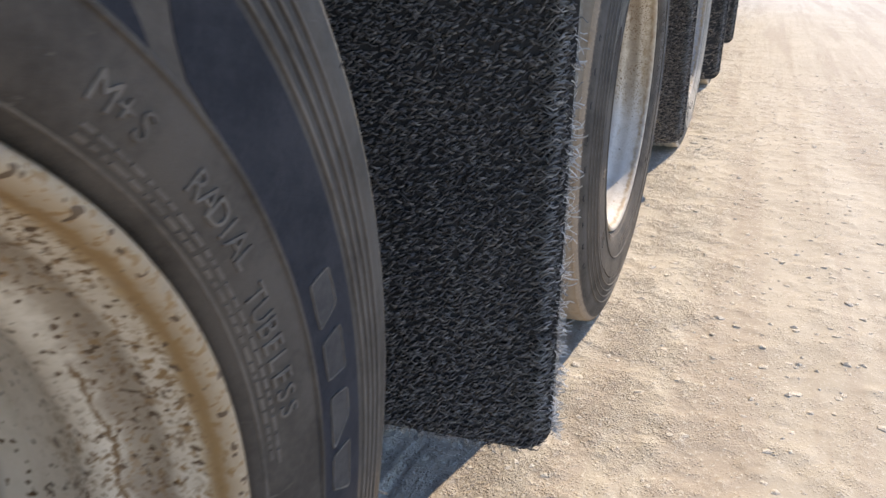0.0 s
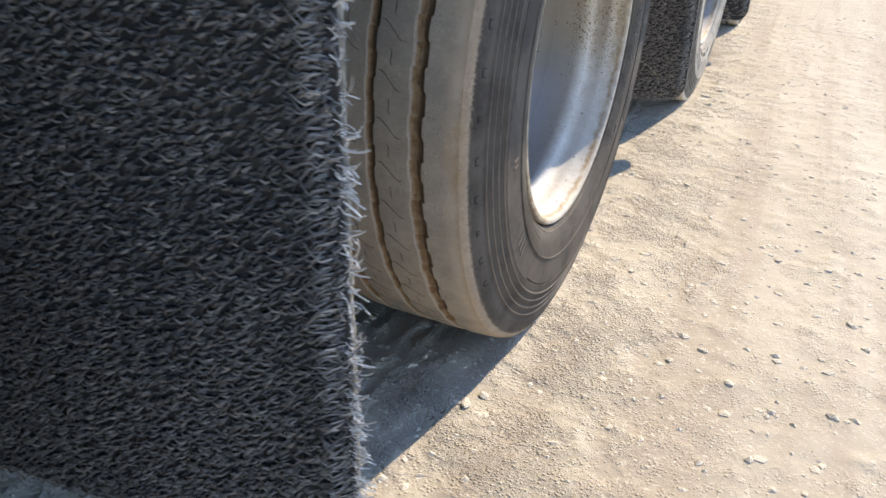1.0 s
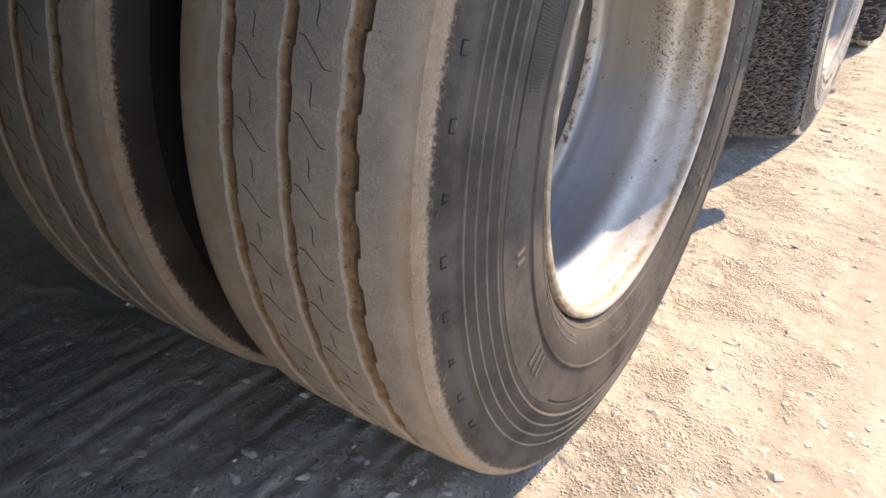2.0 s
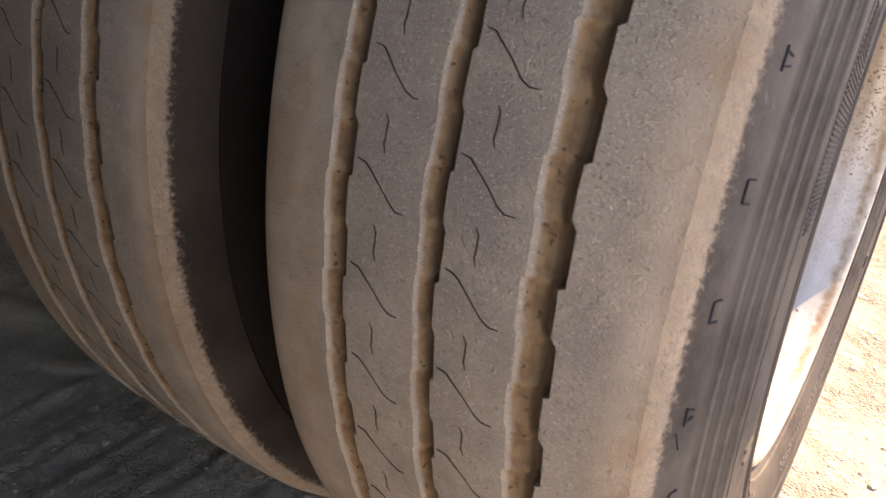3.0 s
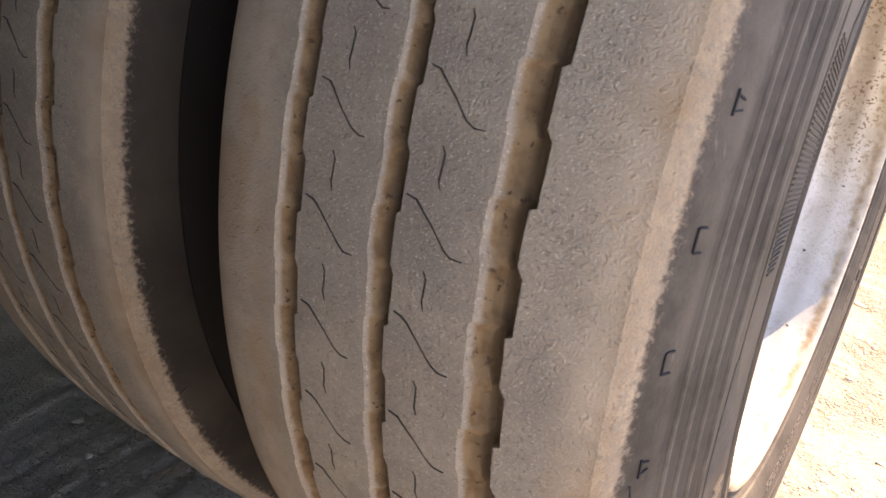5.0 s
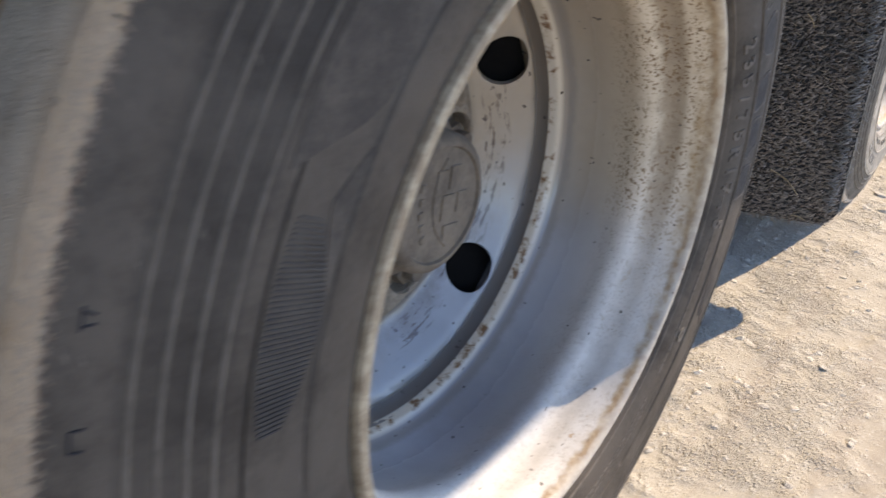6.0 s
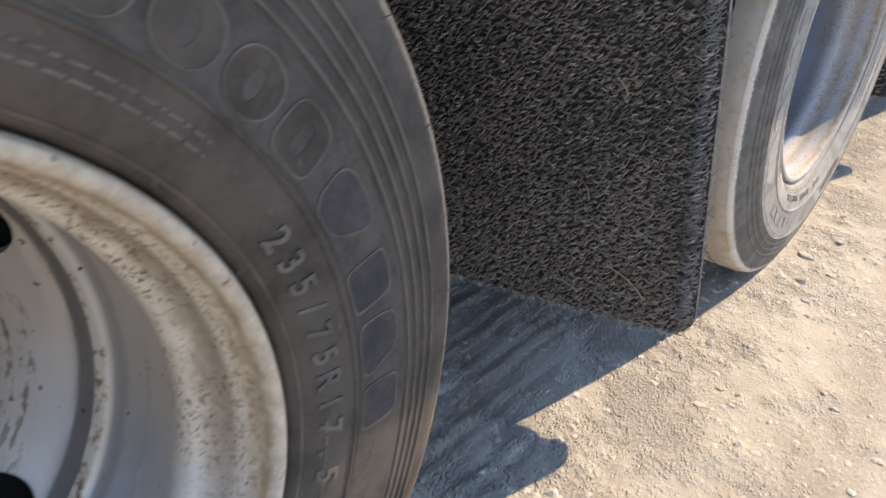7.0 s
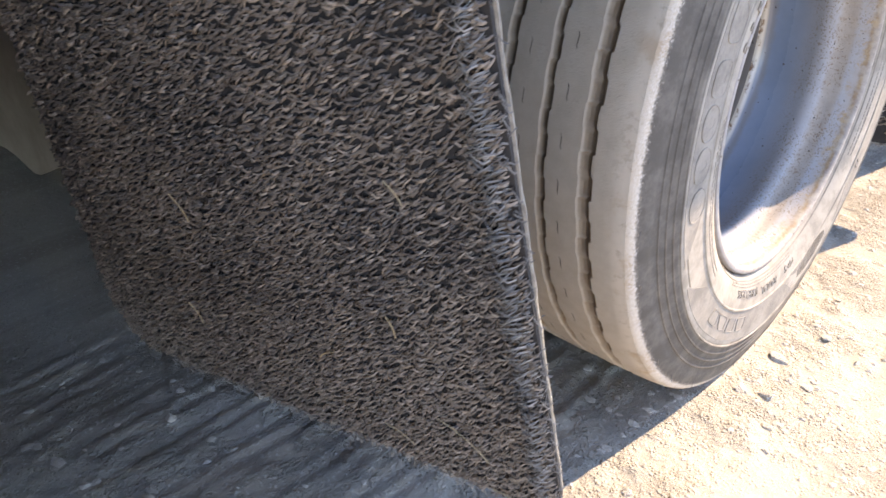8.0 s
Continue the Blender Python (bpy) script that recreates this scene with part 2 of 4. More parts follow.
    colour = k.mix(k.math("MULTIPLY", k.math("MULTIPLY", k.step(xw, 0.0940, 0.0990), 0.35 + 0.6 * dusty), k.math("MAXIMUM", 0.62, k.step(k.math("ADD", y, k.math("MULTIPLY", k.noise(14, 3), 0.15)), 0.03, -0.03))), colour, lip)
    if rusted:
        # an older rim: blotched with rust under the lip, peppered further in
        stain = k.mix(k.step(k.noise(120, 5, 0.7), 0.35, 0.65), (0.26, 0.155, 0.065), (0.38, 0.25, 0.12))
        hollow = k.math("MULTIPLY", k.step(xw, 0.092, 0.098), k.step(xw, 0.1060, 0.1030))
        colour = k.mix(k.math("MULTIPLY", hollow, k.step(k.noise(40, 6, 0.75), 0.22, 0.46)), colour, stain)
        colour = k.mix(k.math("MULTIPLY", k.step(xw, 0.099, 0.103), k.step(k.noise(60, 5, 0.7), 0.30, 0.55)), colour, (0.33, 0.235, 0.14))
        blots = k.math("MULTIPLY", k.step(k.noise(230, 3, 0.6), 0.565, 0.60), k.step(k.math("ADD", k.noise(20, 3), k.math("MULTIPLY", k.step(xw, 0.06, 0.095), 0.16)), 0.36, 0.60))
        colour = k.mix(k.math("MULTIPLY", blots, k.step(x, -0.02, 0.03)), colour, (0.25, 0.145, 0.06))
        colour = k.mix(k.step(k.noise(190, 1, 0.4), 0.665, 0.68), colour, (0.10, 0.058, 0.028))
        # thin rust cracks that run round the hump, and a continuous thread of rust beside the lip
        for at, wide in ((0.0575, 0.0011), (0.0315, 0.0007)):
            crack = k.step(k.math("ABSOLUTE", k.math("SUBTRACT", xw, at)), wide, wide * 0.4)
            colour = k.mix(k.math("MULTIPLY", crack, k.step(k.noise(12, 3), 0.42, 0.52)), colour, (0.16, 0.092, 0.04))
        thread = k.step(k.math("ABSOLUTE", k.math("SUBTRACT", xw, 0.1005)), 0.0034, 0.0010)
        colour = k.mix(k.math("MULTIPLY", thread, 0.85), colour, (0.27, 0.155, 0.06))
    bump = k.math("SUBTRACT", k.math("MULTIPLY", mid, 0.4), k.math("MULTIPLY", specks, 0.3))
    return k.done(colour, bump, 0.0007, 0.5, k.math("ADD", 0.26, k.math("MULTIPLY", k.step(xw, -0.01, 0.04), 0.4)),
                  k.math("MULTIPLY", k.step(xw, 0.05, -0.01), 0.6))


def disc_material():
    k = Mat("scuffed grey wheel disc paint", 0.33)
    mid = k.noise(30, 5, 0.7)
    paint = k.mix(k.step(k.noise(8, 4), 0.35, 0.65), (0.30, 0.30, 0.298), (0.235, 0.232, 0.225))
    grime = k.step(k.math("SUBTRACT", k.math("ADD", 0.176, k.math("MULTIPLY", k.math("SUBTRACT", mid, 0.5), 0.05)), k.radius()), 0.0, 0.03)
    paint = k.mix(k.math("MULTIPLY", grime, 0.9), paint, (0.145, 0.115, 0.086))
    # dust and warm ground bounce, put into the upper part's colour; rubbed dashes that run round the disc between the
    # hand holes
    _, y, z = k.xyz()
    dust_bounce = k.step(k.math("ADD", z, k.math("MULTIPLY", k.noise(8, 4), 0.14)), -0.08, 0.09)
    paint = k.mix(k.math("MULTIPLY", dust_bounce, 0.85), paint, k.mix(mid, (0.39, 0.308, 0.220), (0.30, 0.232, 0.162)))
    polar = k.t.nodes.new("ShaderNodeCombineXYZ")
    k.put(k.math("MULTIPLY", k.math("ARCTAN2", z, y), 7.0), polar.inputs[0])
    k.put(k.math("MULTIPLY", k.radius(), 300.0), polar.inputs[1])
    dash = k.step(k.noise(1.0, 5, 0.70, vec=polar.outputs[0]), 0.535, 0.585)
    band = k.math("MULTIPLY", k.step(k.radius(), 0.154, 0.160), k.step(k.radius(), 0.180, 0.172))
    scuff = k.math("MULTIPLY", k.math("MULTIPLY", dash, band), k.step(k.noise(14, 2), 0.46, 0.54))
    # darker ring towards the disc's outer edge
    tinted = k.step(k.math("ADD", k.radius(), k.math("MULTIPLY", k.math("SUBTRACT", mid, 0.5), 0.006)), 0.1955, 0.1985)
    colour = k.mix(k.math("MULTIPLY", tinted, 0.8), paint, (0.13, 0.108, 0.088))
    colour = k.mix(scuff, colour, (0.085, 0.058, 0.042))
    colour = k.mix(k.step(k.noise(150, 1, 0.4), 0.73, 0.75), colour, (0.06, 0.045, 0.035))
    return k.done(colour, mid, 0.0006, 0.5, None, 0.7)


def ground_material():
    k = Mat("dry pale dirt", 0.95)
    broad, mid, fine = k.noise(1.6, 5), k.noise(14, 6, 0.65), k.noise(150, 5, 0.7)
    tracks = k.noise(5, 4, 0.6, stretch=(1, 0.06, 1))
    c = k.mix(k.step(broad, 0.35, 0.65), (0.46, 0.408, 0.322), (0.405, 0.355, 0.277))
    c = k.mix(k.math("MULTIPLY", k.step(tracks, 0.48, 0.62), 0.85), c, (0.35, 0.293, 0.225))
    streaks = k.noise(11, 5, 0.65, stretch=(1, 0.035, 1))
    c = k.mix(k.math("MULTIPLY", k.step(streaks, 0.52, 0.60), 0.5), c, (0.37, 0.31, 0.24))
    c = k.mix(k.step(mid, 0.54, 0.72), c, (0.38, 0.332, 0.257))
    c = k.mix(k.step(fine, 0.54, 0.68), c, (0.53, 0.482, 0.395))
    c = k.mix(k.math("MULTIPLY", k.step(k.noise(320, 4, 0.7), 0.60, 0.68), 0.45), c, (0.33, 0.28, 0.215))
    clods = k.noise(48, 8, 0.76, stretch=(1, 0.55, 1))
    crumbs = k.step(k.voronoi(210), 0.5, 0.1)
    bump = k.math("ADD", k.math("ADD", k.math("ADD", k.math("MULTIPLY", mid, 0.25), k.math("MULTIPLY", clods, 0.45)), k.math("MULTIPLY", fine, 0.75)), k.math("MULTIPLY", k.math("MULTIPLY", crumbs, k.step(k.noise(40, 3), 0.40, 0.58)), 0.5))
    patch = k.math("ADD", 0.25, k.math("MULTIPLY", k.step(k.noise(7, 4), 0.40, 0.62), 0.75))
    rut = k.math("ADD", 0.42, k.math("MULTIPLY", k.step(k.xyz()[0], 0.40, 0.04), 1.75))
    return k.done(c, k.math("MULTIPLY", k.math("MULTIPLY", bump, patch), rut), 0.0062, 0.9)


def strand_material(name, dark, light, dusty):
    k = Mat(name, 0.48)
    rnd = k.island()
    z = k.xyz()[2]
    splash = k.math("ADD", k.noise(9, 4), k.math("MULTIPLY", k.step(z, 0.30, 0.0), 0.16))
    c = k.mix(k.step(splash, 0.36, 0.68), dark, light)
    c = k.mix(k.step(rnd, k.math("SUBTRACT", 0.72, k.math("MULTIPLY", k.step(z, 0.25, 0.0), 0.25)), 1.0), c, dusty)
    return k.done(c)


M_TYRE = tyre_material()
M_TYRE_INNER = tyre_material("dusty rubber with shade in its plain wall", 0.0, False)
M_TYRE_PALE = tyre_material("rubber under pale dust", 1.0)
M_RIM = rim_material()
M_RIM_RUSTED = rim_material("rust-spotted white wheel paint", 1.0, 1.0)
M_RIM_CLEAN = rim_material("glossy white wheel paint with blue skylight", 0.35, sky_tint=1.0)
M_DISC = disc_material()
M_GROUND = ground_material()
M_PANEL = dust_mix("dark moulded rubber", (0.016, 0.0165, 0.020), (0.032, 0.031, 0.034), 30, 0.85, sheen=0.15)
M_MARK = dust_mix("raised rubber lettering", (0.07, 0.063, 0.056), (0.125, 0.108, 0.09), 40, 0.75, sheen=0.15)
M_SHAPE = dust_mix("smooth raised rubber", (0.038, 0.034, 0.033), (0.070, 0.062, 0.055), 30, 0.85, sheen=0.15)
M_RAISED = dust_mix("scuffed raised rubber", (0.075, 0.064, 0.053), (0.145, 0.121, 0.097), 40, 0.75, sheen=0.15)
M_PANEL_DUSTY = dust_mix("dusty moulded rubber", (0.046, 0.039, 0.033), (0.088, 0.073, 0.059), 30, 0.8, sheen=0.15)
M_POWDERED = dust_mix("powdered raised rubber", (0.18, 0.159, 0.131), (0.29, 0.256, 0.21), 30, 0.9)
M_SIPE = dust_mix("dark strip for slit shade", (0.018, 0.015, 0.013), (0.05, 0.04, 0.032), 80, 0.9)
M_HUB = dust_mix("dust-caked cast iron", (0.078, 0.061, 0.045), (0.165, 0.130, 0.094), 22, 0.9, 0.0012)
M_BOSS = dust_mix("flaking hub flange", (0.105, 0.080, 0.057), (0.29, 0.228, 0.162), 16, 0.9, 0.0030, speck=(0.40, 0.345, 0.275))
M_CRUST = dust_mix("flaking crust of dirt", (0.16, 0.122, 0.086), (0.34, 0.275, 0.205), 40, 0.9, 0.0025, speck=(0.46, 0.41, 0.34))
M_NUT = dust_mix("dirty steel nut", (0.075, 0.056, 0.040), (0.175, 0.135, 0.096), 60, 0.75, 0.0008)
M_BLACK = dust_mix("black undercarriage paint", (0.014, 0.014, 0.015), (0.032, 0.029, 0.026), 8, 0.8)
M_VOID = dust_mix("near-black hole backing", (0.004, 0.004, 0.004), (0.008, 0.0075, 0.007), 12, 0.95, sheen=0.05)
M_FLAPBACK = dust_mix("dark plastic mat backing", (0.015, 0.0152, 0.0165), (0.034, 0.031, 0.029), 40, 0.8)
M_EDGE = dust_mix("pale cut mat edge", (0.22, 0.20, 0.17), (0.36, 0.33, 0.28), 90, 0.85)
M_STRAND = strand_material("black looped plastic strands", (0.082, 0.068, 0.058), (0.170, 0.135, 0.106), (0.32, 0.26, 0.205))
M_STRAND_DARK = strand_material("clean black looped strands", (0.042, 0.041, 0.0415), (0.086, 0.080, 0.075), (0.19, 0.174, 0.156))
M_THREAD = strand_material("bleached loose threads", (0.46, 0.44, 0.41), (0.58, 0.55, 0.51), (0.72, 0.69, 0.64))
M_FRINGE = strand_material("grey frayed strands", (0.10, 0.10, 0.101), (0.17, 0.165, 0.155), (0.33, 0.31, 0.285))
M_STONE = dust_mix("pale limestone pebble", (0.47, 0.415, 0.33), (0.64, 0.57, 0.465), 60, 0.95, 0.002)
M_RUBBER = dust_mix("grey dusty rubber sheet", (0.27, 0.22, 0.17), (0.36, 0.295, 0.23), 7, 0.85)
M_STRAW = dust_mix("dry straw", (0.34, 0.26, 0.15), (0.46, 0.36, 0.22), 60, 0.9)


# ---- mesh helpers ----
def mesh_of(name, verts, faces, material, smooth=None):
    me = bpy.data.meshes.new(name)
    me.from_pydata([tuple(map(float, v)) for v in verts], [], faces)
    me.materials.append(material)
    if smooth is not None:
        me.shade_smooth()
        if smooth:
            me.set_sharp_from_angle(angle=radians(smooth))
    me.update()
    return me


def child(name, me, parent, label=""):
    ob = new(name, me)
    ob.parent = parent
    return tagged(ob, label)


def part(name, bm, material, parent, label="", smooth=35):
    """One mesh object under a thing or a part."""
    me = bpy.data.meshes.new(name)
    bm.to_mesh(me)
    bm.free()
    me.materials.append(material)
    if smooth:
        me.shade_smooth()
        me.set_sharp_from_angle(angle=radians(smooth))
    return child(name, me, parent, label)


def thing(name, m, label, category, group="", kind=""):
    ob = new(name)
    ob.empty_display_size = 0.1
    ob.matrix_basis = m
    return tagged(ob, label, category, group, kind)


def lathe(profile, n=96, closed=True, phase=0.0):
    """Vertices and faces of a profile of (x, r) turned about the x axis."""
    verts, faces, k = [], [], len(profile)
    for i in range(n):
        a = 2 * math.pi * i / n + phase
        for x, r in profile:
            verts.append((x, r * math.cos(a), r * math.sin(a)))
    for i in range(n):
        j = (i + 1) % n
        for c in range(k if closed else k - 1):
            d = (c + 1) % k
            faces.append((i * k + c, j * k + c, j * k + d, i * k + d))
    return verts, faces


def turned(name, profile, material, parent, n=96, closed=True, label="", smooth=38, phase=0.0):
    v, f = lathe(profile, n, closed, phase)
    return child(name, mesh_of(name, v, f, material, smooth), parent, label)


def box(bm, size, m):
    bmesh.ops.create_cube(bm, size=1, matrix=m @ Matrix.Diagonal((*size, 1)))


def plate(loops, x_front, depth):
    """A plate across the x axis with an outline and holes; each loop is a list of (y, z)."""
    bm = bmesh.new()
    edges = []
    for loop in loops:
        vs = [bm.verts.new((x_front, y, z)) for y, z in loop]
        edges += [bm.edges.new((a, b)) for a, b in zip(vs, vs[1:] + vs[:1])]
    bmesh.ops.triangle_fill(bm, use_beauty=True, use_dissolve=False, edges=edges, normal=(1, 0, 0))
    faces = [f for f in bm.faces]
    out = bmesh.ops.extrude_face_region(bm, geom=faces)
    moved = [g for g in out["geom"] if isinstance(g, bmesh.types.BMVert)]
    bmesh.ops.translate(bm, vec=(-depth, 0, 0), verts=moved)
    bmesh.ops.recalc_face_normals(bm, faces=bm.faces)
    return bm


def ring(cy, cz, r, n):
    return [(cy + r * math.cos(2 * math.pi * i / n), cz + r * math.sin(2 * math.pi * i / n)) for i in range(n)]


def around(angle, r):
    return r * math.cos(radians(angle)), r * math.sin(radians(angle))


# ---- the ground ----
WHEELBASE = 1.3376
HUB_Z = 0.3828


def graded(lo, hi, step, far):
    core = list(np.arange(lo, hi + 1e-6, step))
    out, s, v = [], step, hi
    while v < far:
        s *= 1.35
        v += s
        out.append(v)
    back, s, v = [], step, lo
    while v > -far:
        s *= 1.35
        v -= s
        back.append(v)
    return np.array(back[::-1] + core + out)


def smooth_noise(x, y, scale, seed):
    """Value noise on a grid, in -1 to 1."""
    rng = np.random.default_rng(seed)
    table = rng.uniform(-1, 1, (256, 256))
    u, v = x / scale + 97.3, y / scale + 41.7
    i, j = np.floor(u).astype(int), np.floor(v).astype(int)
    fu, fv = u - i, v - j
    fu, fv = fu * fu * (3 - 2 * fu), fv * fv * (3 - 2 * fv)
    at = lambda a, b: table[a % 256, b % 256]
    return (at(i, j) * (1 - fu) + at(i + 1, j) * fu) * (1 - fv) + (at(i, j + 1) * (1 - fu) + at(i + 1, j + 1) * fu) * fv


def ground_height(x, y):
    x, y = np.asarray(x, float), np.asarray(y, float)
    near = np.clip(1.6 - 0.35 * np.hypot(x, y - 0.8), 0, 1)
    warp = 0.010 * smooth_noise(x, y, 0.40, 1) + 0.003 * smooth_noise(x, y, 0.07, 2) + 0.002 * smooth_noise(x, y, 0.02, 12)
    ridges = 1.6 * np.abs(np.sin((x + warp) * math.pi / 0.034)) - 1 + 0.7 * np.sin((x + 1.7 * warp) * 2 * math.pi / 0.023 + 1)
    under = np.clip((0.06 - x) / 0.06, 0, 1) * np.clip((x + 0.75) / 0.1, 0, 1)
    broken = 0.45 + 0.40 * smooth_noise(x, y, 0.09, 3) + 0.35 * smooth_noise(x, y, 0.024, 13)
    z = under * 0.0021 * ridges * broken
    for scale, height, seed in ((0.7, 0.006, 4), (0.16, 0.0020, 5), (0.055, 0.0015, 6), (0.022, 0.0010, 7)):
        z = z + height * smooth_noise(x, y, scale, seed)
    lanes = smooth_noise(x, y * 0.05, 0.11, 8) * np.clip((x - 0.3) / 0.2, 0, 1)
    z = z + 0.005 * lanes
    # crusty clods with sharp edges
    crust = np.clip(smooth_noise(x, y, 0.034, 16) + 0.6 * smooth_noise(x, y, 0.017, 17) - 0.45, 0, 0.5)
    z = z + 0.0050 * crust * np.clip((x + 0.02) / 0.08, 0.85, 1)
    # flat where the tyres stand
    return z * near - 0.004


def build_ground():
    xs, ys = graded(-0.62, 1.35, 0.0068, 900), graded(-1.35, 2.9, 0.0085, 900)
    gx, gy = np.meshgrid(xs, ys)
    gz = ground_height(gx, gy)
    nx, ny = len(xs), len(ys)
    verts = np.stack([gx, gy, gz], -1).reshape(-1, 3)
    idx = np.arange(nx * ny).reshape(ny, nx)
    quads = np.stack([idx[:-1, :-1], idx[:-1, 1:], idx[1:, 1:], idx[1:, :-1]], -1).reshape(-1, 4)
    me = bpy.data.meshes.new("ground")
    me.vertices.add(len(verts))
    me.vertices.foreach_set("co", verts.ravel())
    me.loops.add(quads.size)
    me.loops.foreach_set("vertex_index", quads.ravel().astype(np.int32))
    me.polygons.add(len(quads))
    me.polygons.foreach_set("loop_start", np.arange(0, quads.size, 4, dtype=np.int32))
    me.update(calc_edges=True)
    me.shade_smooth()
    me.materials.append(M_GROUND)
    return tagged(new("ground", me), "dry pale packed dirt ground with tyre ruts and grit", "ground", kind="structure")


build_ground()


# ---- wheels ----
PITCHES = 56


def tyre_mesh(ribbed=True):
    """The tyre's body: bead, sidewalls ribbed or plain, shoulders, and a tread with three zigzag grooves."""
    R = 0.3937
    wall = [(0.084, 0.226), (0.0868, 0.2325), (0.0905, 0.2358), (0.0960, 0.2376), (0.1008, 0.2402), (0.1058, 0.2470), (0.1103, 0.2580),
            (0.1122, 0.2700), (0.1126, 0.2762), (0.1140, 0.2772), (0.1140, 0.2788), (0.1126, 0.2802), (0.1127, 0.2900), (0.1128, 0.3080), (0.1128, 0.3117), (0.1116, 0.3123), (0.1116, 0.3136), (0.1127, 0.3143), (0.1124, 0.3205)]
    for r in (0.3255, 0.3357, 0.3459, 0.3561) if ribbed else ():
        x = 0.1128 - (r - 0.322) * 0.225
        wall += [(x - 0.0004, r - 0.0017), (x + 0.0009, r - 0.0006), (x + 0.0009, r + 0.0005), (x - 0.0005, r + 0.0015), (x - 0.0015, r + 0.0045)]
    wall += [(0.1034, 0.3650), (0.1026, 0.3690)] if ribbed else [(0.1090, 0.3400), (0.1052, 0.3562), (0.1062, 0.3580), (0.1026, 0.3690)]
    wall += [(0.1002, 0.3760), (0.0972, 0.3830), (0.0945, 0.3878), (0.0915, 0.3903)]
    cols = [(0.0915, 0.3903, None, 0), (0.085, 0.3920, None, 0), (0.070, 0.3931, None, 0)]
    groove_at = (0.0484, 0.0, -0.0473)
    for g, c in enumerate(groove_at):
        w = (0.0074, 0.0050, 0.0056)[g]
        d = (0.0086, 0.0148, 0.0148)[g]
        cols += [(c + w + 0.0005, R, "R", g), (c + w, R - 0.0006, "R", g), (c + w + 0.0004, R - d + 0.0003, "R", g), (c + w * 0.20, R - d, "F", g),
                 (c + w * 0.02, R - d * 0.60, "M", g), (c - w * 0.42, R - 0.0046, "M", g), (c - w + 0.0010, R - 0.0013, "L", g), (c - w - 0.0004, R, "L", g)]
        if g < 2:
            mid = (c + groove_at[g + 1]) / 2
            cols += [(mid, R + 0.0005, None, 0)]
    cols += [(-0.070, 0.3931, None, 0), (-0.085, 0.3920, None, 0), (-0.0915, 0.3903, None, 0)]
    k = len(cols)
    rng = np.random.default_rng(11)
    wear = [[rng.uniform(-0.0006, 0.0006) for _ in range(PITCHES)] for _ in range(6)]
    pitch = 2 * math.pi / PITCHES
    phase = [radians(p) for p in (4.16, -0.07, 1.83)]
    amp = (0.0013, 0.0009, 0.0009)

    def zigzag(a, g):
        """Half of each pitch the groove stands to one side, half to the other: a slanted step out, a square step back."""
        f = ((a - phase[g]) / pitch + 0.5) % 1.0 - 0.5
        return float(np.interp(f, (-0.30, -0.22, 0.2450, 0.2750), (-1, 1, 1, -1)))

    # stations round the tyre: each step's corners, and some between
    marks = sorted((f * pitch + phase[g]) % pitch for g in range(3) for f in (-0.30, -0.22, 0.2450, 0.2750))
    marks += [(u + v) / 2 for u, v in zip(marks, marks[1:] + [marks[0] + pitch]) if v - u > 0.12 * pitch]
    stations = [p * pitch + (f % pitch) for p in range(PITCHES) for f in sorted(m % pitch for m in marks)]
    n = len(stations)
    verts = []
    for a in stations:
        ca, sa = math.cos(a), math.sin(a)
        p = int(a / pitch) % PITCHES
        for x, r, kind, g in cols:
            if kind:
                zig = zigzag(a, g)
                if kind == "R":
                    x += amp[g] * zig + wear[g][p] * 0.6
                elif kind == "L":
                    x += amp[g] * zig * 0.55 + wear[g + 3][p] * 0.8
                elif kind == "M":
                    # the sloping flank bulges between the steps and has a crest at each
                    turn = abs(abs(((a - phase[g]) / pitch + 0.5) % 1.0 - 0.5) - 0.26)
                    x += amp[g] * zig * 0.55 + (0.0012 if turn < 0.05 else -0.0003)
                    r += 0.0013 if turn < 0.05 else 0.0
                else:
                    x += amp[g] * zig * 0.7
            verts.append((x + XC, r * ca, r * sa))
    faces = []
    for i in range(n):
        j = (i + 1) % n
        for c in range(k - 1):
            faces.append((i * k + c, j * k + c, j * k + c + 1, i * k + c + 1))
    inside = [(0.075, 0.236), (0.08, 0.29), (0.05, 0.372), (-0.05, 0.372), (-0.08, 0.29), (-0.075, 0.236)]
    loop = [(-x, r) for x, r in reversed(wall)] + inside[::-1] + wall
    v, f = lathe([(x + XC, r) for x, r in loop], 176, False)
    base = len(verts)
    verts += v
    faces += [tuple(base + q for q in face) for face in f]
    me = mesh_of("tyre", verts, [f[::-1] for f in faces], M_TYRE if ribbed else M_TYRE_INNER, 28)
    return me


def ribbon(verts, faces, line, width, lift):
    """A thin strip along points (x, angle) on the tread, its sides bevelled down into the rubber."""
    base = len(verts)
    for n, (x, a) in enumerate(line):
        x0, a0 = line[max(n - 1, 0)]
        x1, a1 = line[min(n + 1, len(line) - 1)]
        dx, da = x1 - x0, (a1 - a0) * 0.394
        size = math.hypot(dx, da) or 1
        nx, na = -da / size, dx / size
        taper = 0.45 if n in (0, len(line) - 1) else 1.0
        for side, r in ((-1, 0.3937 - 0.0004), (-0.8, 0.3937 + lift), (0.8, 0.3937 + lift), (1, 0.3937 - 0.0004)):
            xx, aa = x + side * nx * width * taper / 2, a + side * na * width * taper / 2 / 0.394
            verts.append((xx + XC, r * math.cos(aa), r * math.sin(aa)))
    for n in range(len(line) - 1):
        for q in range(3):
            faces.append((base + 4 * n + q, base + 4 * n + q + 1, base + 4 * n + q + 5, base + 4 * n + q + 4))


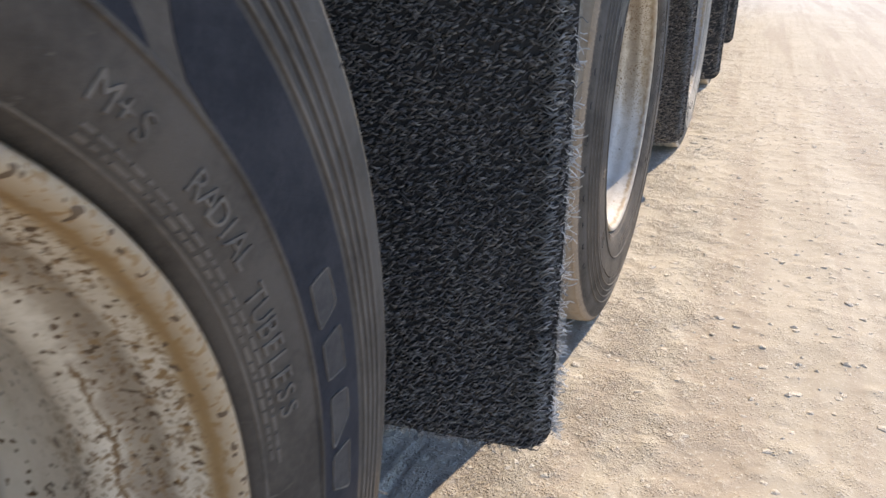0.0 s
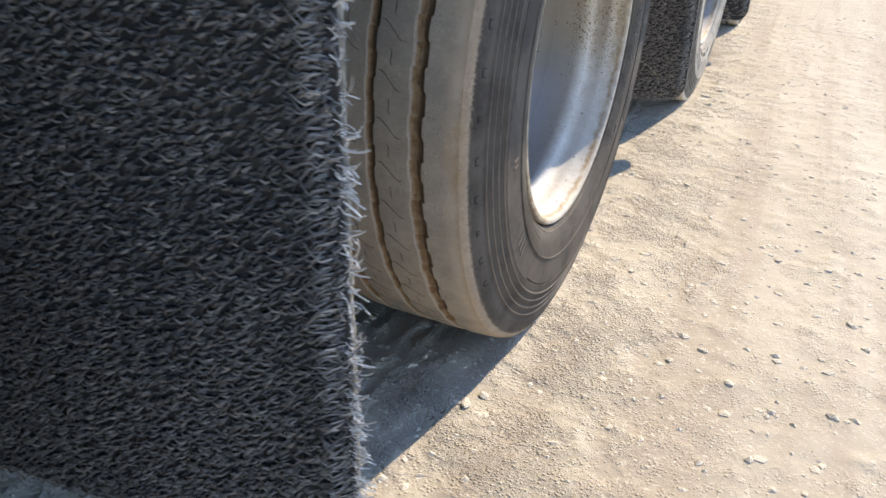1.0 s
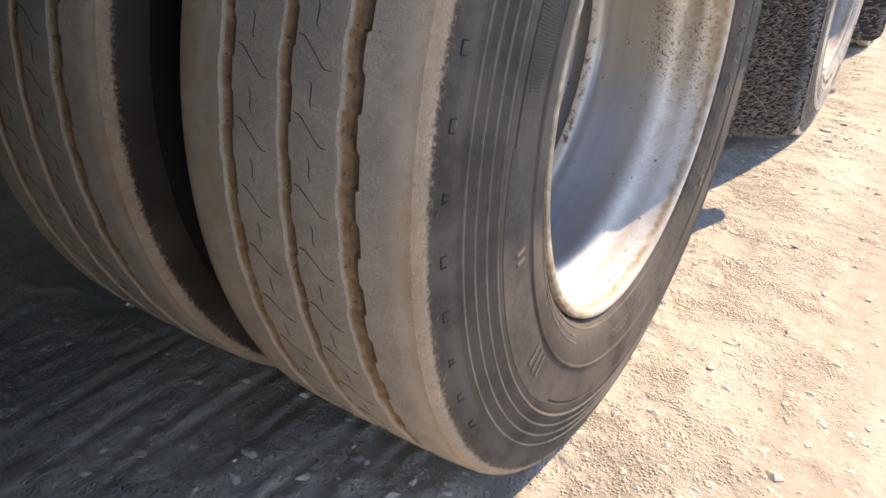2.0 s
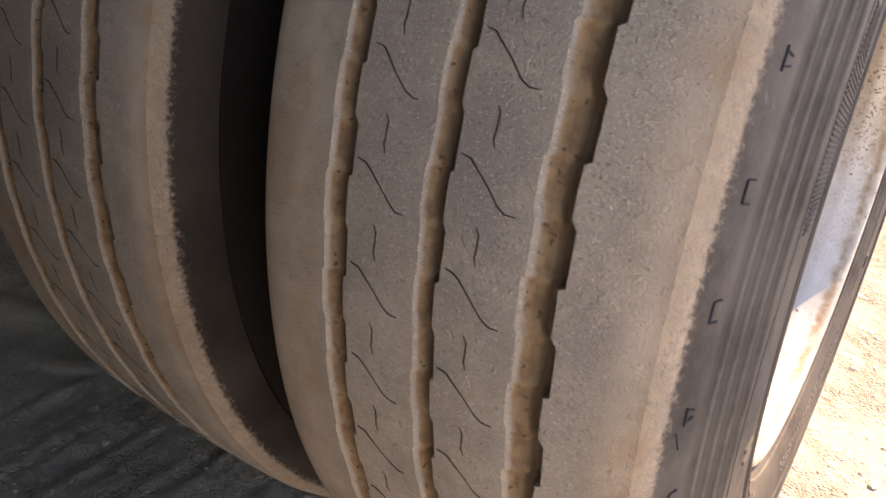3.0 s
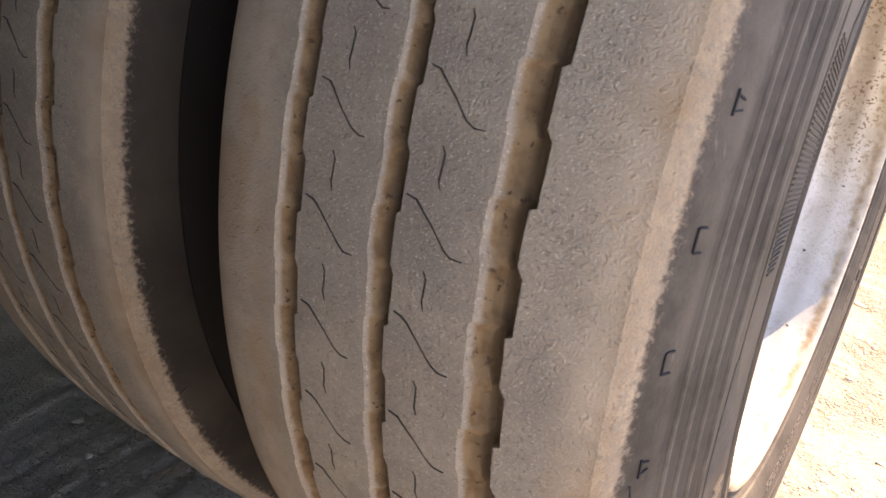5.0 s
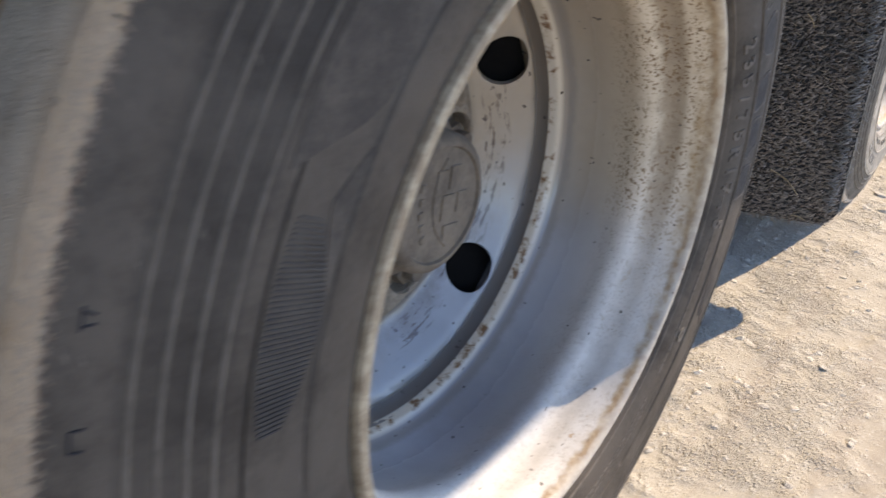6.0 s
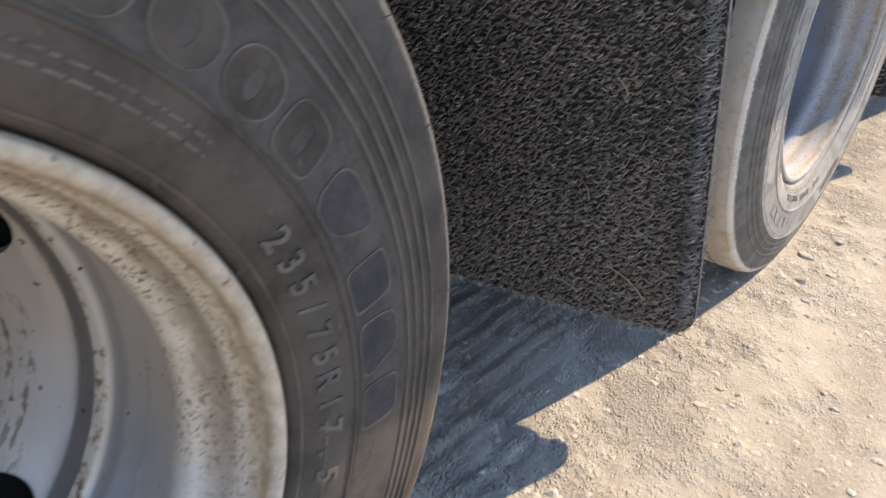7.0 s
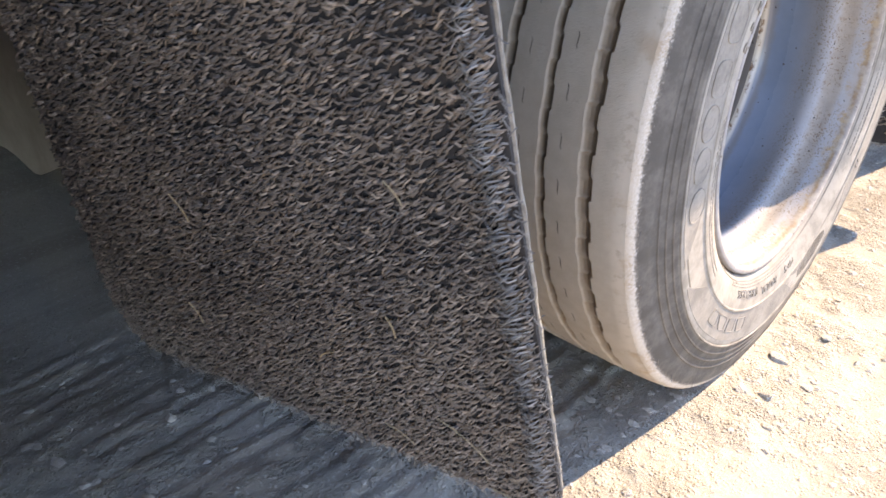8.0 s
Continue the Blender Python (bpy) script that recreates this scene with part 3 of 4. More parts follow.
def sipe_mesh(diagonal=True):
    # dark raised strips stand in for the shade inside narrow cuts
    verts, faces = [], []
    pitch = 2 * math.pi / PITCHES
    rng = random.Random(5)
    for p in range(PITCHES):
        for lo, hi, first in ((-0.0390, -0.0061, 2.3), (0.0072, 0.0411, 0.5)):
            # the diagonal slit runs down and outwards, flat at both ends
            a = p * pitch + radians(first)
            span = hi - lo
            line = [(lo + span * u + rng.uniform(-0.0006, 0.0006), a + pitch * v) for u, v in
                    ((0.04, 0.0), (0.16, 0.02), (0.22, 0.06), (0.40, 0.20), (0.58, 0.34), (0.68, 0.385), (0.80, 0.385))]
            if diagonal:
                ribbon(verts, faces, line, 0.00075, 0.0006)
            c = lo + span * 0.38
            line = [(c - 0.0004, a + pitch * 0.56), (c + 0.0010, a + pitch * 0.62), (c + 0.0008, a + pitch * 0.74), (c + 0.0004, a + pitch * 0.82),
                    (c + 0.0014, a + pitch * 0.90)]
            ribbon(verts, faces, line, 0.0009, 0.0006)
    return mesh_of("tread_slit", verts, faces, M_SIPE)


def shoulder_mark_mesh():
    """Small square brackets and arrows moulded into the rubber beside the worn edge."""
    bm = bmesh.new()
    for p in range(9):
        turn = pose(0, 0, 0, 160 + 6.4 * p, 0, 0)
        box(bm, (0.0006, 0.0007, 0.0080), turn @ pose(XC + 0.1014, 0.3735, 0, 0, 0, 22))
        for off in (-0.0040, 0.0040):
            box(bm, (0.0006, 0.0036, 0.0007), turn @ pose(XC + 0.1021, 0.3712, off if p % 3 else off * 0.5, 14 * (p % 3 == 0) * (1 if off > 0 else -1), 0, 20))
    return bm


def whisker_mesh():
    """Thin moulding hairs that stand out from the shoulder."""
    rng = random.Random(6)
    bm = bmesh.new()
    for p in range(34):
        m = pose(0, 0, 0, 360.0 * p / 34 + rng.uniform(-2, 2), 0, 0) @ pose(XC + 0.1008, 0.3735 + rng.uniform(-0.002, 0.002), 0, rng.uniform(-25, 25), rng.uniform(-25, 25), rng.uniform(60, 115))
        box(bm, (0.015, 0.0006, 0.0006), m @ pose(0.003, 0.0022, 0))
    return bm


def wall_x(r):
    """How far out the sidewall stands at radius r."""
    pts = ((0.2402, 0.1008), (0.2470, 0.1058), (0.2580, 0.1103), (0.27, 0.1122), (0.281, 0.1126), (0.29, 0.1127), (0.308, 0.1128), (0.32, 0.1124))
    return XC + float(np.interp(r, [p[0] for p in pts], [p[1] for p in pts]))


def bent(points2d, faces, r0, start, lift):
    """Bends flat letters (x along, y up) round the sidewall, read clockwise from the angle start, and gives them depth."""
    verts = []
    n = len(points2d)
    for d in (lift, -0.0012):
        for u, v in points2d:
            a = math.radians(start) - u / r0
            r = r0 + v
            verts.append((wall_x(r) + d, r * math.cos(a), r * math.sin(a)))
    out = [tuple(f) for f in faces]
    count = {}
    for f in faces:
        for a, b in zip(f, f[1:] + f[:1]):
            count[(a, b)] = count.get((a, b), 0) + 1
    for a, b in count:
        if (b, a) not in count:
            out.append((b, a, a + n, b + n))
    return verts, out


def letters(text, size, wide, bold=0.0):
    """Flat letters as points and faces; each letter is set to its own step along the line."""
    pts, faces = [], []
    for i, ch in enumerate(text):
        if ch == " ":
            continue
        cu = bpy.data.curves.new("letter", "FONT")
        cu.body, cu.size, cu.align_x, cu.resolution_u, cu.offset = ch, size, "CENTER", 3, bold
        ob = bpy.data.objects.new("letter", cu)
        me = bpy.data.meshes.new_from_object(ob)
        base = len(pts)
        pts += [(v.co.x + i * wide, v.co.y) for v in me.vertices]
        faces += [[base + q for q in p.vertices] for p in me.polygons]
        bpy.data.objects.remove(ob)
        bpy.data.curves.remove(cu)
        bpy.data.meshes.remove(me)
    return pts, faces


def lettering(tyre, text, size, step_deg, r0, start, bold=0.0, lift=0.0011):
    pts, faces = letters(text, size, math.radians(step_deg) * r0, bold)
    v, f = bent(pts, faces, r0, start, lift)
    return child("lettering", mesh_of("lettering", v, f, M_RAISED), tyre, "raised rubber letters")


def arc_bar(verts, faces, r0, r1, a0, a1, lift, n=0):
    """A raised curved bar on the sidewall between two radii and two angles."""
    n = n or max(2, int(abs(a1 - a0) / 1.5))
    base = len(verts)
    for i in range(n + 1):
        a = math.radians(a0 + (a1 - a0) * i / n)
        for r, d in ((r0, -0.001), (r0 + 0.0003, lift), (r1 - 0.0003, lift), (r1, -0.001)):
            verts.append((wall_x(r) + d, r * math.cos(a), r * math.sin(a)))
    for i in range(n):
        for q in range(3):
            faces.append((base + 4 * i + q, base + 4 * i + q + 1, base + 4 * i + q + 5, base + 4 * i + q + 4))
    faces.append((base, base + 1, base + 2, base + 3))
    e = base + 4 * n
    faces.append((e + 3, e + 2, e + 1, e))


def bars(name, tyre, spec, material, label):
    verts, faces = [], []
    for r0, r1, a0, a1, lift in spec:
        arc_bar(verts, faces, r0, r1, a0, a1, lift)
    return child(name, mesh_of(name, verts, faces, material), tyre, label)


def maker_shape(tyre, c, w, r0, half, power, lean, dark, slot=True):
    """One plain shape of a maker's word: a smooth field with a raised outline, and a slot in its middle."""
    verts, faces = [], []
    n = 28

    def loop(su, sv, lift):
        for i in range(n):
            t = 2 * math.pi * i / n
            ca, sa = math.cos(t), math.sin(t)
            u = math.copysign(abs(ca) ** (2 / power), ca) * su
            v = math.copysign(abs(sa) ** (2 / power), sa) * sv
            r = r0 + half * v
            a = radians(c + w * (u * (1 - 0.25 * lean * v) + 0.15 * lean * v))
            verts.append((wall_x(r) + lift, r * math.cos(a), r * math.sin(a)))

    for su, sv, lift in ((1.0, 1.0, -0.001), (0.985, 0.985, 0.0010), (0.93, 0.94, 0.0010), (0.91, 0.92, 0.0005), (0.27, 0.50, 0.0005), (0.24, 0.47, -0.0006 if slot else 0.0005)):
        loop(su, sv, lift)
    for q in range(5):
        faces += [(q * n + i, q * n + (i + 1) % n, (q + 1) * n + (i + 1) % n, (q + 1) * n + i) for i in range(n)]
    faces.append(tuple(range(5 * n, 6 * n)))
    me = mesh_of("maker_shape", verts, faces, M_RAISED)
    me.materials.append(M_SHAPE if dark else M_TYRE)
    me.materials.append(M_PANEL_DUSTY)
    for f in me.polygons[3 * n:]:
        f.material_index = 1
    if slot:
        for f in me.polygons[4 * n:]:
            f.material_index = 2
    return child("maker_shape", me, tyre, "plain raised shape in the maker's word")


def sidewall_panel(tyre, angles, inner, outer):
    """A dark moulded field between two edges given by radii at some angles."""
    verts, faces = [], []
    n = 60
    for i in range(n + 1):
        deg = angles[0] + (angles[-1] - angles[0]) * i / n
        a = radians(deg)
        r0, r1 = float(np.interp(deg, angles, inner)), float(np.interp(deg, angles, outer))
        r1 = max(r1, r0 + 0.001)
        for r, d in ((r0, -0.001), (r0 + 0.0004, 0.0004), (r1 - 0.0004, 0.0004), (r1, -0.001)):
            verts.append((wall_x(r) + d, r * math.cos(a), r * math.sin(a)))
    for i in range(n):
        for q in range(3):
            faces.append((4 * i + q, 4 * i + q + 1, 4 * i + q + 5, 4 * i + q + 4))
    return child("sidewall_panel", mesh_of("sidewall_panel", verts, faces, M_PANEL), tyre, "dark moulded sidewall panel")


def hatching(tyre, c, w, r0, r1):
    """A field of fine moulded lines on the sidewall."""
    verts, faces = [], []
    k = int(w / 0.40)
    for i in range(k):
        a = c + w / 2 - w * i / k
        u = abs(2 * i / k - 1)
        arc_bar(verts, faces, r0 + (r1 - r0) * 0.45 * u ** 2, r1 - (r1 - r0) * 0.15 * u ** 2, a, a - 0.18, 0.0005, 1)
    return tagged(child("hatched_field", mesh_of("hatched_field", verts, faces, M_SHAPE), tyre, "field of fine moulded lines"), kind="stuff")


TYRE = tyre_mesh()
TYRE_INNER = tyre_mesh(False)
SIPES = sipe_mesh()
SHORT_SIPES = sipe_mesh(False)


def make_tyre(wheel, marked=True):
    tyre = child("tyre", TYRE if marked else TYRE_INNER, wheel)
    tagged(child("tread_slit", SIPES, tyre), kind="stuff")
    if not marked:
        tagged(part("rubber_whisker", whisker_mesh(), M_MARK, tyre, "thin rubber hairs on the shoulder", smooth=0), kind="stuff")
        return tyre
    tagged(part("shoulder_marking", shoulder_mark_mesh(), M_PANEL, tyre, smooth=0), kind="stuff")
    tagged(part("rubber_whisker", whisker_mesh(), M_MARK, tyre, "thin rubber hairs on the shoulder", smooth=0), kind="stuff")
    # the dark moulded panels that carry the maker's marks
    sidewall_panel(tyre, (-36, -28, -20, 20, 50, 60, 68), (0.316, 0.290, 0.2800, 0.2825, 0.2775, 0.288, 0.318), (0.3195, 0.3200, 0.3205, 0.3205, 0.3205, 0.3205, 0.3195))
    sidewall_panel(tyre, (74, 82, 97, 118, 136, 143, 146, 150.5), (0.316, 0.285, 0.2755, 0.2765, 0.2780, 0.2820, 0.2910, 0.3170), (0.3190, 0.3195, 0.3170, 0.3190, 0.3200, 0.3200, 0.3195, 0.3185))
    sidewall_panel(tyre, (146, 148, 152, 160, 180, 195), (0.2766, 0.2764, 0.2766, 0.2775, 0.2785, 0.2790), (0.2776, 0.2840, 0.2930, 0.2815, 0.2810, 0.2800))
    sidewall_panel(tyre, (-184, -174, -150, -138, -130), (0.312, 0.2850, 0.2810, 0.2860, 0.312), (0.3160, 0.3190, 0.3195, 0.3190, 0.3160))
    # the maker's word: eight plain raised shapes, and four smaller ones for the model's word
    for c, w, power, lean, dark in ((56, 3.5, 2.2, 0, False), (48, 3.5, 2.2, 0, False), (40.3, 3.4, 2.2, 0, False), (32.7, 3.3, 3.6, 0.4, False),
                                    (23, 3.9, 3.0, -1.0, True), (12.2, 3.2, 6.0, 0.2, True), (3.6, 3.6, 4.0, 1.0, True), (-5.4, 3.3, 5.0, 0.3, True)):
        maker_shape(tyre, c, w, 0.2985, 0.0158, power, lean, dark, not dark)
    for c, power, lean in ((115.8, 9.0, 0.5), (109.0, 10.0, -0.2), (102.0, 6.0, 1.4), (95.4, 8.0, -0.7)):
        maker_shape(tyre, c, 2.5, 0.2967, 0.0088, power, lean, True, False)
    # short moulded bars in the lower panel
    for a, r0, r1, w in ((-141, 0.2865, 0.3060, 0.7), (-143.2, 0.2865, 0.3060, 0.7), (-145.4, 0.2865, 0.3060, 0.7), (-166.8, 0.29, 0.301, 0.5), (-168.4, 0.29, 0.301, 0.5)):
        bars("moulded_bar", tyre, [(r0, r1, a, a - w, 0.0012)], M_RAISED, "short moulded bar")
    lettering(tyre, "235/75R17.5", 0.0205, 3.95, 0.2525, 26.2, 0.0005, 0.0013)
    lettering(tyre, "M+S", 0.0148, 2.1, 0.2555, 148.2)
    lettering(tyre, "RADIAL", 0.0148, 1.86, 0.2560, 136.8)
    lettering(tyre, "TUBELESS", 0.0148, 2.14, 0.2530, 123.2)
    hatching(tyre, 161.5, 17, 0.2815, 0.3110)
    hatching(tyre, -27, 12, 0.2870, 0.3050)
    small = []
    rng = random.Random(9)
    for base_a, rows in ((112, (0.2455, 0.2490)), (48, (0.2600, 0.2660)), (-40, (0.2560,)), (-90, (0.2560, 0.2620)), (200, (0.2560, 0.2500))):
        for r in rows:
            a = base_a + 36
            while a > base_a - 8:
                w = rng.uniform(0.5, 2.2)
                small.append((r, r + 0.0021, a, a - w, 0.0005))
                a -= w + rng.uniform(0.3, 0.6)
    tagged(bars("small_print", tyre, small, M_RAISED, "rows of fine raised print"), kind="stuff")
    stamp = bmesh.new()
    for r in (0.0085, 0.006):
        for i in range(16):
            a = i * 22.5
            y, z = around(-38, 0.268)
            dy, dz = around(a, r)
            box(stamp, (0.003, 0.0016, 0.0036 * r / 0.0085), pose(wall_x(0.268) - 0.0008, y + dy, z + dz * 0.75, a, 0, 0))
    part("oval_stamp", stamp, M_MARK, tyre, "raised oval stamp", smooth=0)
    bars("rim_protector", tyre, [(0.2425, 0.2440, 359.9, 0, 0.0009)], M_RAISED, "raised line near the bead")
    return tyre


RIM_PROFILE = [(0.0930, 0.2332), (0.0990, 0.2356), (0.1042, 0.2356), (0.1074, 0.2338), (0.1084, 0.2308), (0.1074, 0.2278), (0.1045, 0.2256), (0.0995, 0.2244), (0.0930, 0.2228),
               (0.0870, 0.2208), (0.0800, 0.2192), (0.0725, 0.2184), (0.0660, 0.2174), (0.0610, 0.2140), (0.0568, 0.2094), (0.0525, 0.2064), (0.0460, 0.2052),
               (0.0400, 0.2058), (0.0340, 0.2082), (0.0270, 0.2110), (0.0180, 0.2133), (0.0060, 0.2148), (-0.0050, 0.2154), (-0.0200, 0.2140), (-0.0320, 0.2118), (-0.0375, 0.2095),
               (-0.0400, 0.2062), (-0.0430, 0.2046), (-0.0470, 0.2040), (-0.0500, 0.2030), (-0.0510, 0.2060), (-0.0550, 0.2075), (-0.0900, 0.2085), (-0.0930, 0.2300),
               (-0.1000, 0.2340), (-0.0980, 0.2390), (-0.0900, 0.2310), (-0.0860, 0.2290), (-0.0600, 0.2220), (0.0000, 0.2230), (0.0600, 0.2260), (0.0860, 0.2310)]
HOLES = 5


def disc_x(r):
    """How far in the dished disc lies at radius r."""
    return float(np.interp(r, (0.140, 0.1500, 0.1550, 0.1590, 0.1640, 0.1900, 0.1960, 0.2032), (-0.1010, -0.1000, -0.0975, -0.0940, -0.0893, -0.0645, -0.0610, -0.0635)))


def disc_mesh():
    """The conical disc: five alike sectors, each a net drawn from its hand hole out to its borders."""
    verts, faces = [], []
    lo, hi, mid, hole = 0.1445, 0.2032, 0.1765, 0.0258
    side, end, rings = 24, 10, 7
    half = math.pi / HOLES
    border = [(-half + 2 * half * i / side, hi) for i in range(side)] + [(half, hi + (lo - hi) * i / end) for i in range(end)]
    border += [(half - 2 * half * i / side, lo) for i in range(side)] + [(-half, lo + (hi - lo) * i / end) for i in range(end)]
    m = len(border)
    for back in (0.0, 0.007):
        for h in range(HOLES):
            c = radians(25.8 - 72 * h)
            base = len(verts)
            for q in range(rings + 1):
                f = (q / rings) ** 1.3
                for a, r in border:
                    w = math.atan2(a * mid, (r - mid) * 1.4)
                    ha, hr = hole * math.sin(w) / mid, mid + hole * 0.707 * math.cos(w)
                    aa, rr = ha + (a - ha) * f, hr + (r - hr) * f
                    lip = 0.0012 * max(0.0, 1 - q / 1.5) if not back else 0.0
                    verts.append((disc_x(rr) - back * 0.72 - lip, (rr + back * 0.7) * math.cos(c + aa), (rr + back * 0.7) * math.sin(c + aa)))
            for q in range(rings):
                for i in range(m):
                    j = (i + 1) % m
                    quad = (base + q * m + i, base + q * m + j, base + (q + 1) * m + j, base + (q + 1) * m + i)
                    faces.append(quad if back else quad[::-1])
    half_count = len(verts) // 2
    for h in range(HOLES):
        base = h * m * (rings + 1)
        for i in range(m):
            j = (i + 1) % m
            faces.append((base + i, base + j, half_count + base + j, half_count + base + i))
    me = mesh_of("disc", verts, faces, M_DISC)
    bm = bmesh.new()
    bm.from_mesh(me)
    bmesh.ops.remove_doubles(bm, verts=bm.verts, dist=0.00005)
    bm.to_mesh(me)
    bm.free()
    me.shade_smooth()
    me.set_sharp_from_angle(angle=radians(42))
    return me


def make_outer_wheel(m):
    wheel = thing("outer_wheel", m, "dusty outer truck wheel with dished white steel rim", "wheel", "wheels of the trailer")
    make_tyre(wheel)
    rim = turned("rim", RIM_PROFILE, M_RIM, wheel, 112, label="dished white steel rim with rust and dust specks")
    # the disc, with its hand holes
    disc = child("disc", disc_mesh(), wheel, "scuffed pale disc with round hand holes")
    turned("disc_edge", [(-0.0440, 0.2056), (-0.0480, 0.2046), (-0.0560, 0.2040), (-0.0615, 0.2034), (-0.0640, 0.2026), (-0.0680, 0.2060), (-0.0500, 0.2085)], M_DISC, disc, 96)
    # the raised flange in the middle, with a recess round each nut
    nuts = [(77 - 36 * i) for i in range(10)]
    loops = [ring(0, 0, 0.1420, 72), ring(0, 0, 0.0780, 48)] + [ring(*around(a, 0.1120), 0.0240, 22) for a in nuts]
    flange = part("flange", plate(loops, -0.0700, 0.016), M_BOSS, wheel, "grimy flaking flange round the nuts")
    turned("flange_edge", [(-0.0700, 0.1410), (-0.0712, 0.1440), (-0.0745, 0.1470), (-0.0775, 0.1500), (-0.0850, 0.1500), (-0.0850, 0.1410)], M_BOSS, flange, 72)
    turned("flange_back", [(-0.0862, 0.1390), (-0.0862, 0.0600), (-0.0900, 0.0600), (-0.0900, 0.1390)], M_NUT, flange, 48)
    flakes = random.Random(21)
    for a in nuts:
        y, z = around(a, 0.1120)
        # old paint and dirt have curled up round the recess
        rim_of = [(flakes.uniform(0.0245, 0.0255), flakes.uniform(0.0005, 0.0030), flakes.uniform(0.0275, 0.0335)) for _ in range(30)]
        v, f = [], []
        for q, (near, high, far) in enumerate(rim_of):
            for rad, up in ((near - 0.0008, -0.004), (near, high), ((near + far) / 2, high * 0.7), (far, -0.0004)):
                dy, dz = around(12 * q, rad)
                v.append((-0.0697 + up, y + dy, z + dz))
            f += [(4 * q + c, 4 * q + c + 1, 4 * ((q + 1) % 30) + c + 1, 4 * ((q + 1) % 30) + c) for c in range(3)]
        child("dirt_crust", mesh_of("dirt_crust", v, f, M_CRUST, 50), flange, "curled flakes of paint and dirt")
        bm = bmesh.new()
        spin = pose(-0.0755, y, z, 0, 90, 0) @ pose(0, 0, 0, 0, 0, a * 1.7)
        bmesh.ops.create_cone(bm, segments=6, radius1=0.0165, radius2=0.0150, depth=0.020, cap_ends=True, matrix=spin)
        bmesh.ops.create_cone(bm, segments=18, radius1=0.0192, radius2=0.0185, depth=0.005, cap_ends=True, matrix=pose(-0.0835, y, z, 0, 90, 0))
        bmesh.ops.bevel(bm, geom=[e for e in bm.edges if e.calc_length() > 0.01], offset=0.0009, segments=1, affect="EDGES")
        nut = part("lug_nut", bm, M_NUT, wheel, smooth=30)
        v, f = lathe([(-0.066, 0.0), (-0.066, 0.0088), (-0.0560, 0.0088), (-0.0535, 0.0078), (-0.0528, 0.0055), (-0.0528, 0.0)], 16, False)
        child("stud", mesh_of("stud", [(p, y + q, z + s) for p, q, s in v], f, M_NUT, 40), nut)
    hub = turned("hub", [(-0.112, 0.0), (-0.112, 0.0800), (-0.086, 0.0800), (-0.0720, 0.0785), (-0.0650, 0.0745), (-0.0620, 0.0680), (-0.0595, 0.0635), (-0.0540, 0.0612),
                         (-0.0420, 0.0600), (-0.0310, 0.0590), (-0.0262, 0.0570), (-0.0236, 0.0535), (-0.0226, 0.0515), (-0.0226, 0.0490), (-0.0250, 0.0478), (-0.0252, 0.0)],
                 M_HUB, wheel, 64, False, "round dust-caked hub cap")
    # the cap's emblem: plain raised shapes and a curved line
    shapes = []
    for i in range(9):
        a = -44 + 11 * i
        y, z = around(a + 180, 0.050)
        shapes.append(((0.0022, 0.0022, 0.0105), pose(-0.0250, y + 0.040, z, a, 0, 0)))
    for y, z, w, h in ((0.004, 0.020, 0.013, 0.020), (0.021, 0.020, 0.013, 0.020), (0.012, -0.004, 0.016, 0.022), (0.030, -0.004, 0.012, 0.018), (0.016, -0.027, 0.020, 0.014)):
        shapes.append(((0.0026, w, h), pose(-0.0250, y - 0.004, z, -8, 0, 0)))
    for i in range(5):
        shapes.append(((0.0024, 0.006, 0.0065), pose(-0.0250, -0.026 + 0.0015 * abs(i - 2), 0.022 - 0.011 * i, 10 * (i - 2), 0, 0)))
    for size, m in shapes:
        bm = bmesh.new()
        box(bm, size, m)
        bmesh.ops.bevel(bm, geom=bm.edges[:], offset=0.0006, segments=1, affect="EDGES")
        part("raised_shape", bm, M_HUB, hub, smooth=0)
    # the valve stem in one of the hand holes
    bm = bmesh.new()
    y, z = around(25.8 - 144, 0.1735)
    bmesh.ops.create_cone(bm, segments=12, radius1=0.0045, radius2=0.0040, depth=0.070, cap_ends=True, matrix=look((-0.060, y * 1.06, z * 1.06), (-0.030, y * 1.26, z * 1.26)))
    bmesh.ops.create_cone(bm, segments=12, radius1=0.0055, radius2=0.0055, depth=0.012, cap_ends=True, matrix=look((-0.046, y * 1.155, z * 1.155), (-0.030, y * 1.26, z * 1.26)))
    part("valve_stem", bm, M_NUT, wheel, "dark metal valve stem")
    # near-black ring added behind the hand holes to stand in for their shade
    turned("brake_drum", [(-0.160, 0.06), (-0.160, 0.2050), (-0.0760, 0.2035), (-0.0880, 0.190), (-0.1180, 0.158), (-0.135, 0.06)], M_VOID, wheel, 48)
    # the parts in the middle sit deep in the dish
    for ob in wheel.children:
        kind = ob.name.split(".")[0]
        if kind in ("disc", "hub"):
            ob.location = (-0.002, 0.002, 0.001)
        elif kind in ("flange", "lug_nut"):
            ob.location = (-0.030, 0.002, 0.001)
    return wheel


def make_inner_wheel(m):
    wheel = thing("inner_wheel", m, "dusty inner truck wheel beside its twin", "wheel", "wheels of the trailer")
    make_tyre(wheel, False)
    turned("rim", [(-x, r) for x, r in reversed(RIM_PROFILE)], M_RIM, wheel, 96)
    turned("disc", [(0.098, 0.204), (0.098, 0.10), (0.086, 0.10), (0.086, 0.204)], M_DISC, wheel, 64)
    return wheel


def hub_at(x, n, spin):
    return pose(x, n * WHEELBASE, HUB_Z, spin, 0, 0)


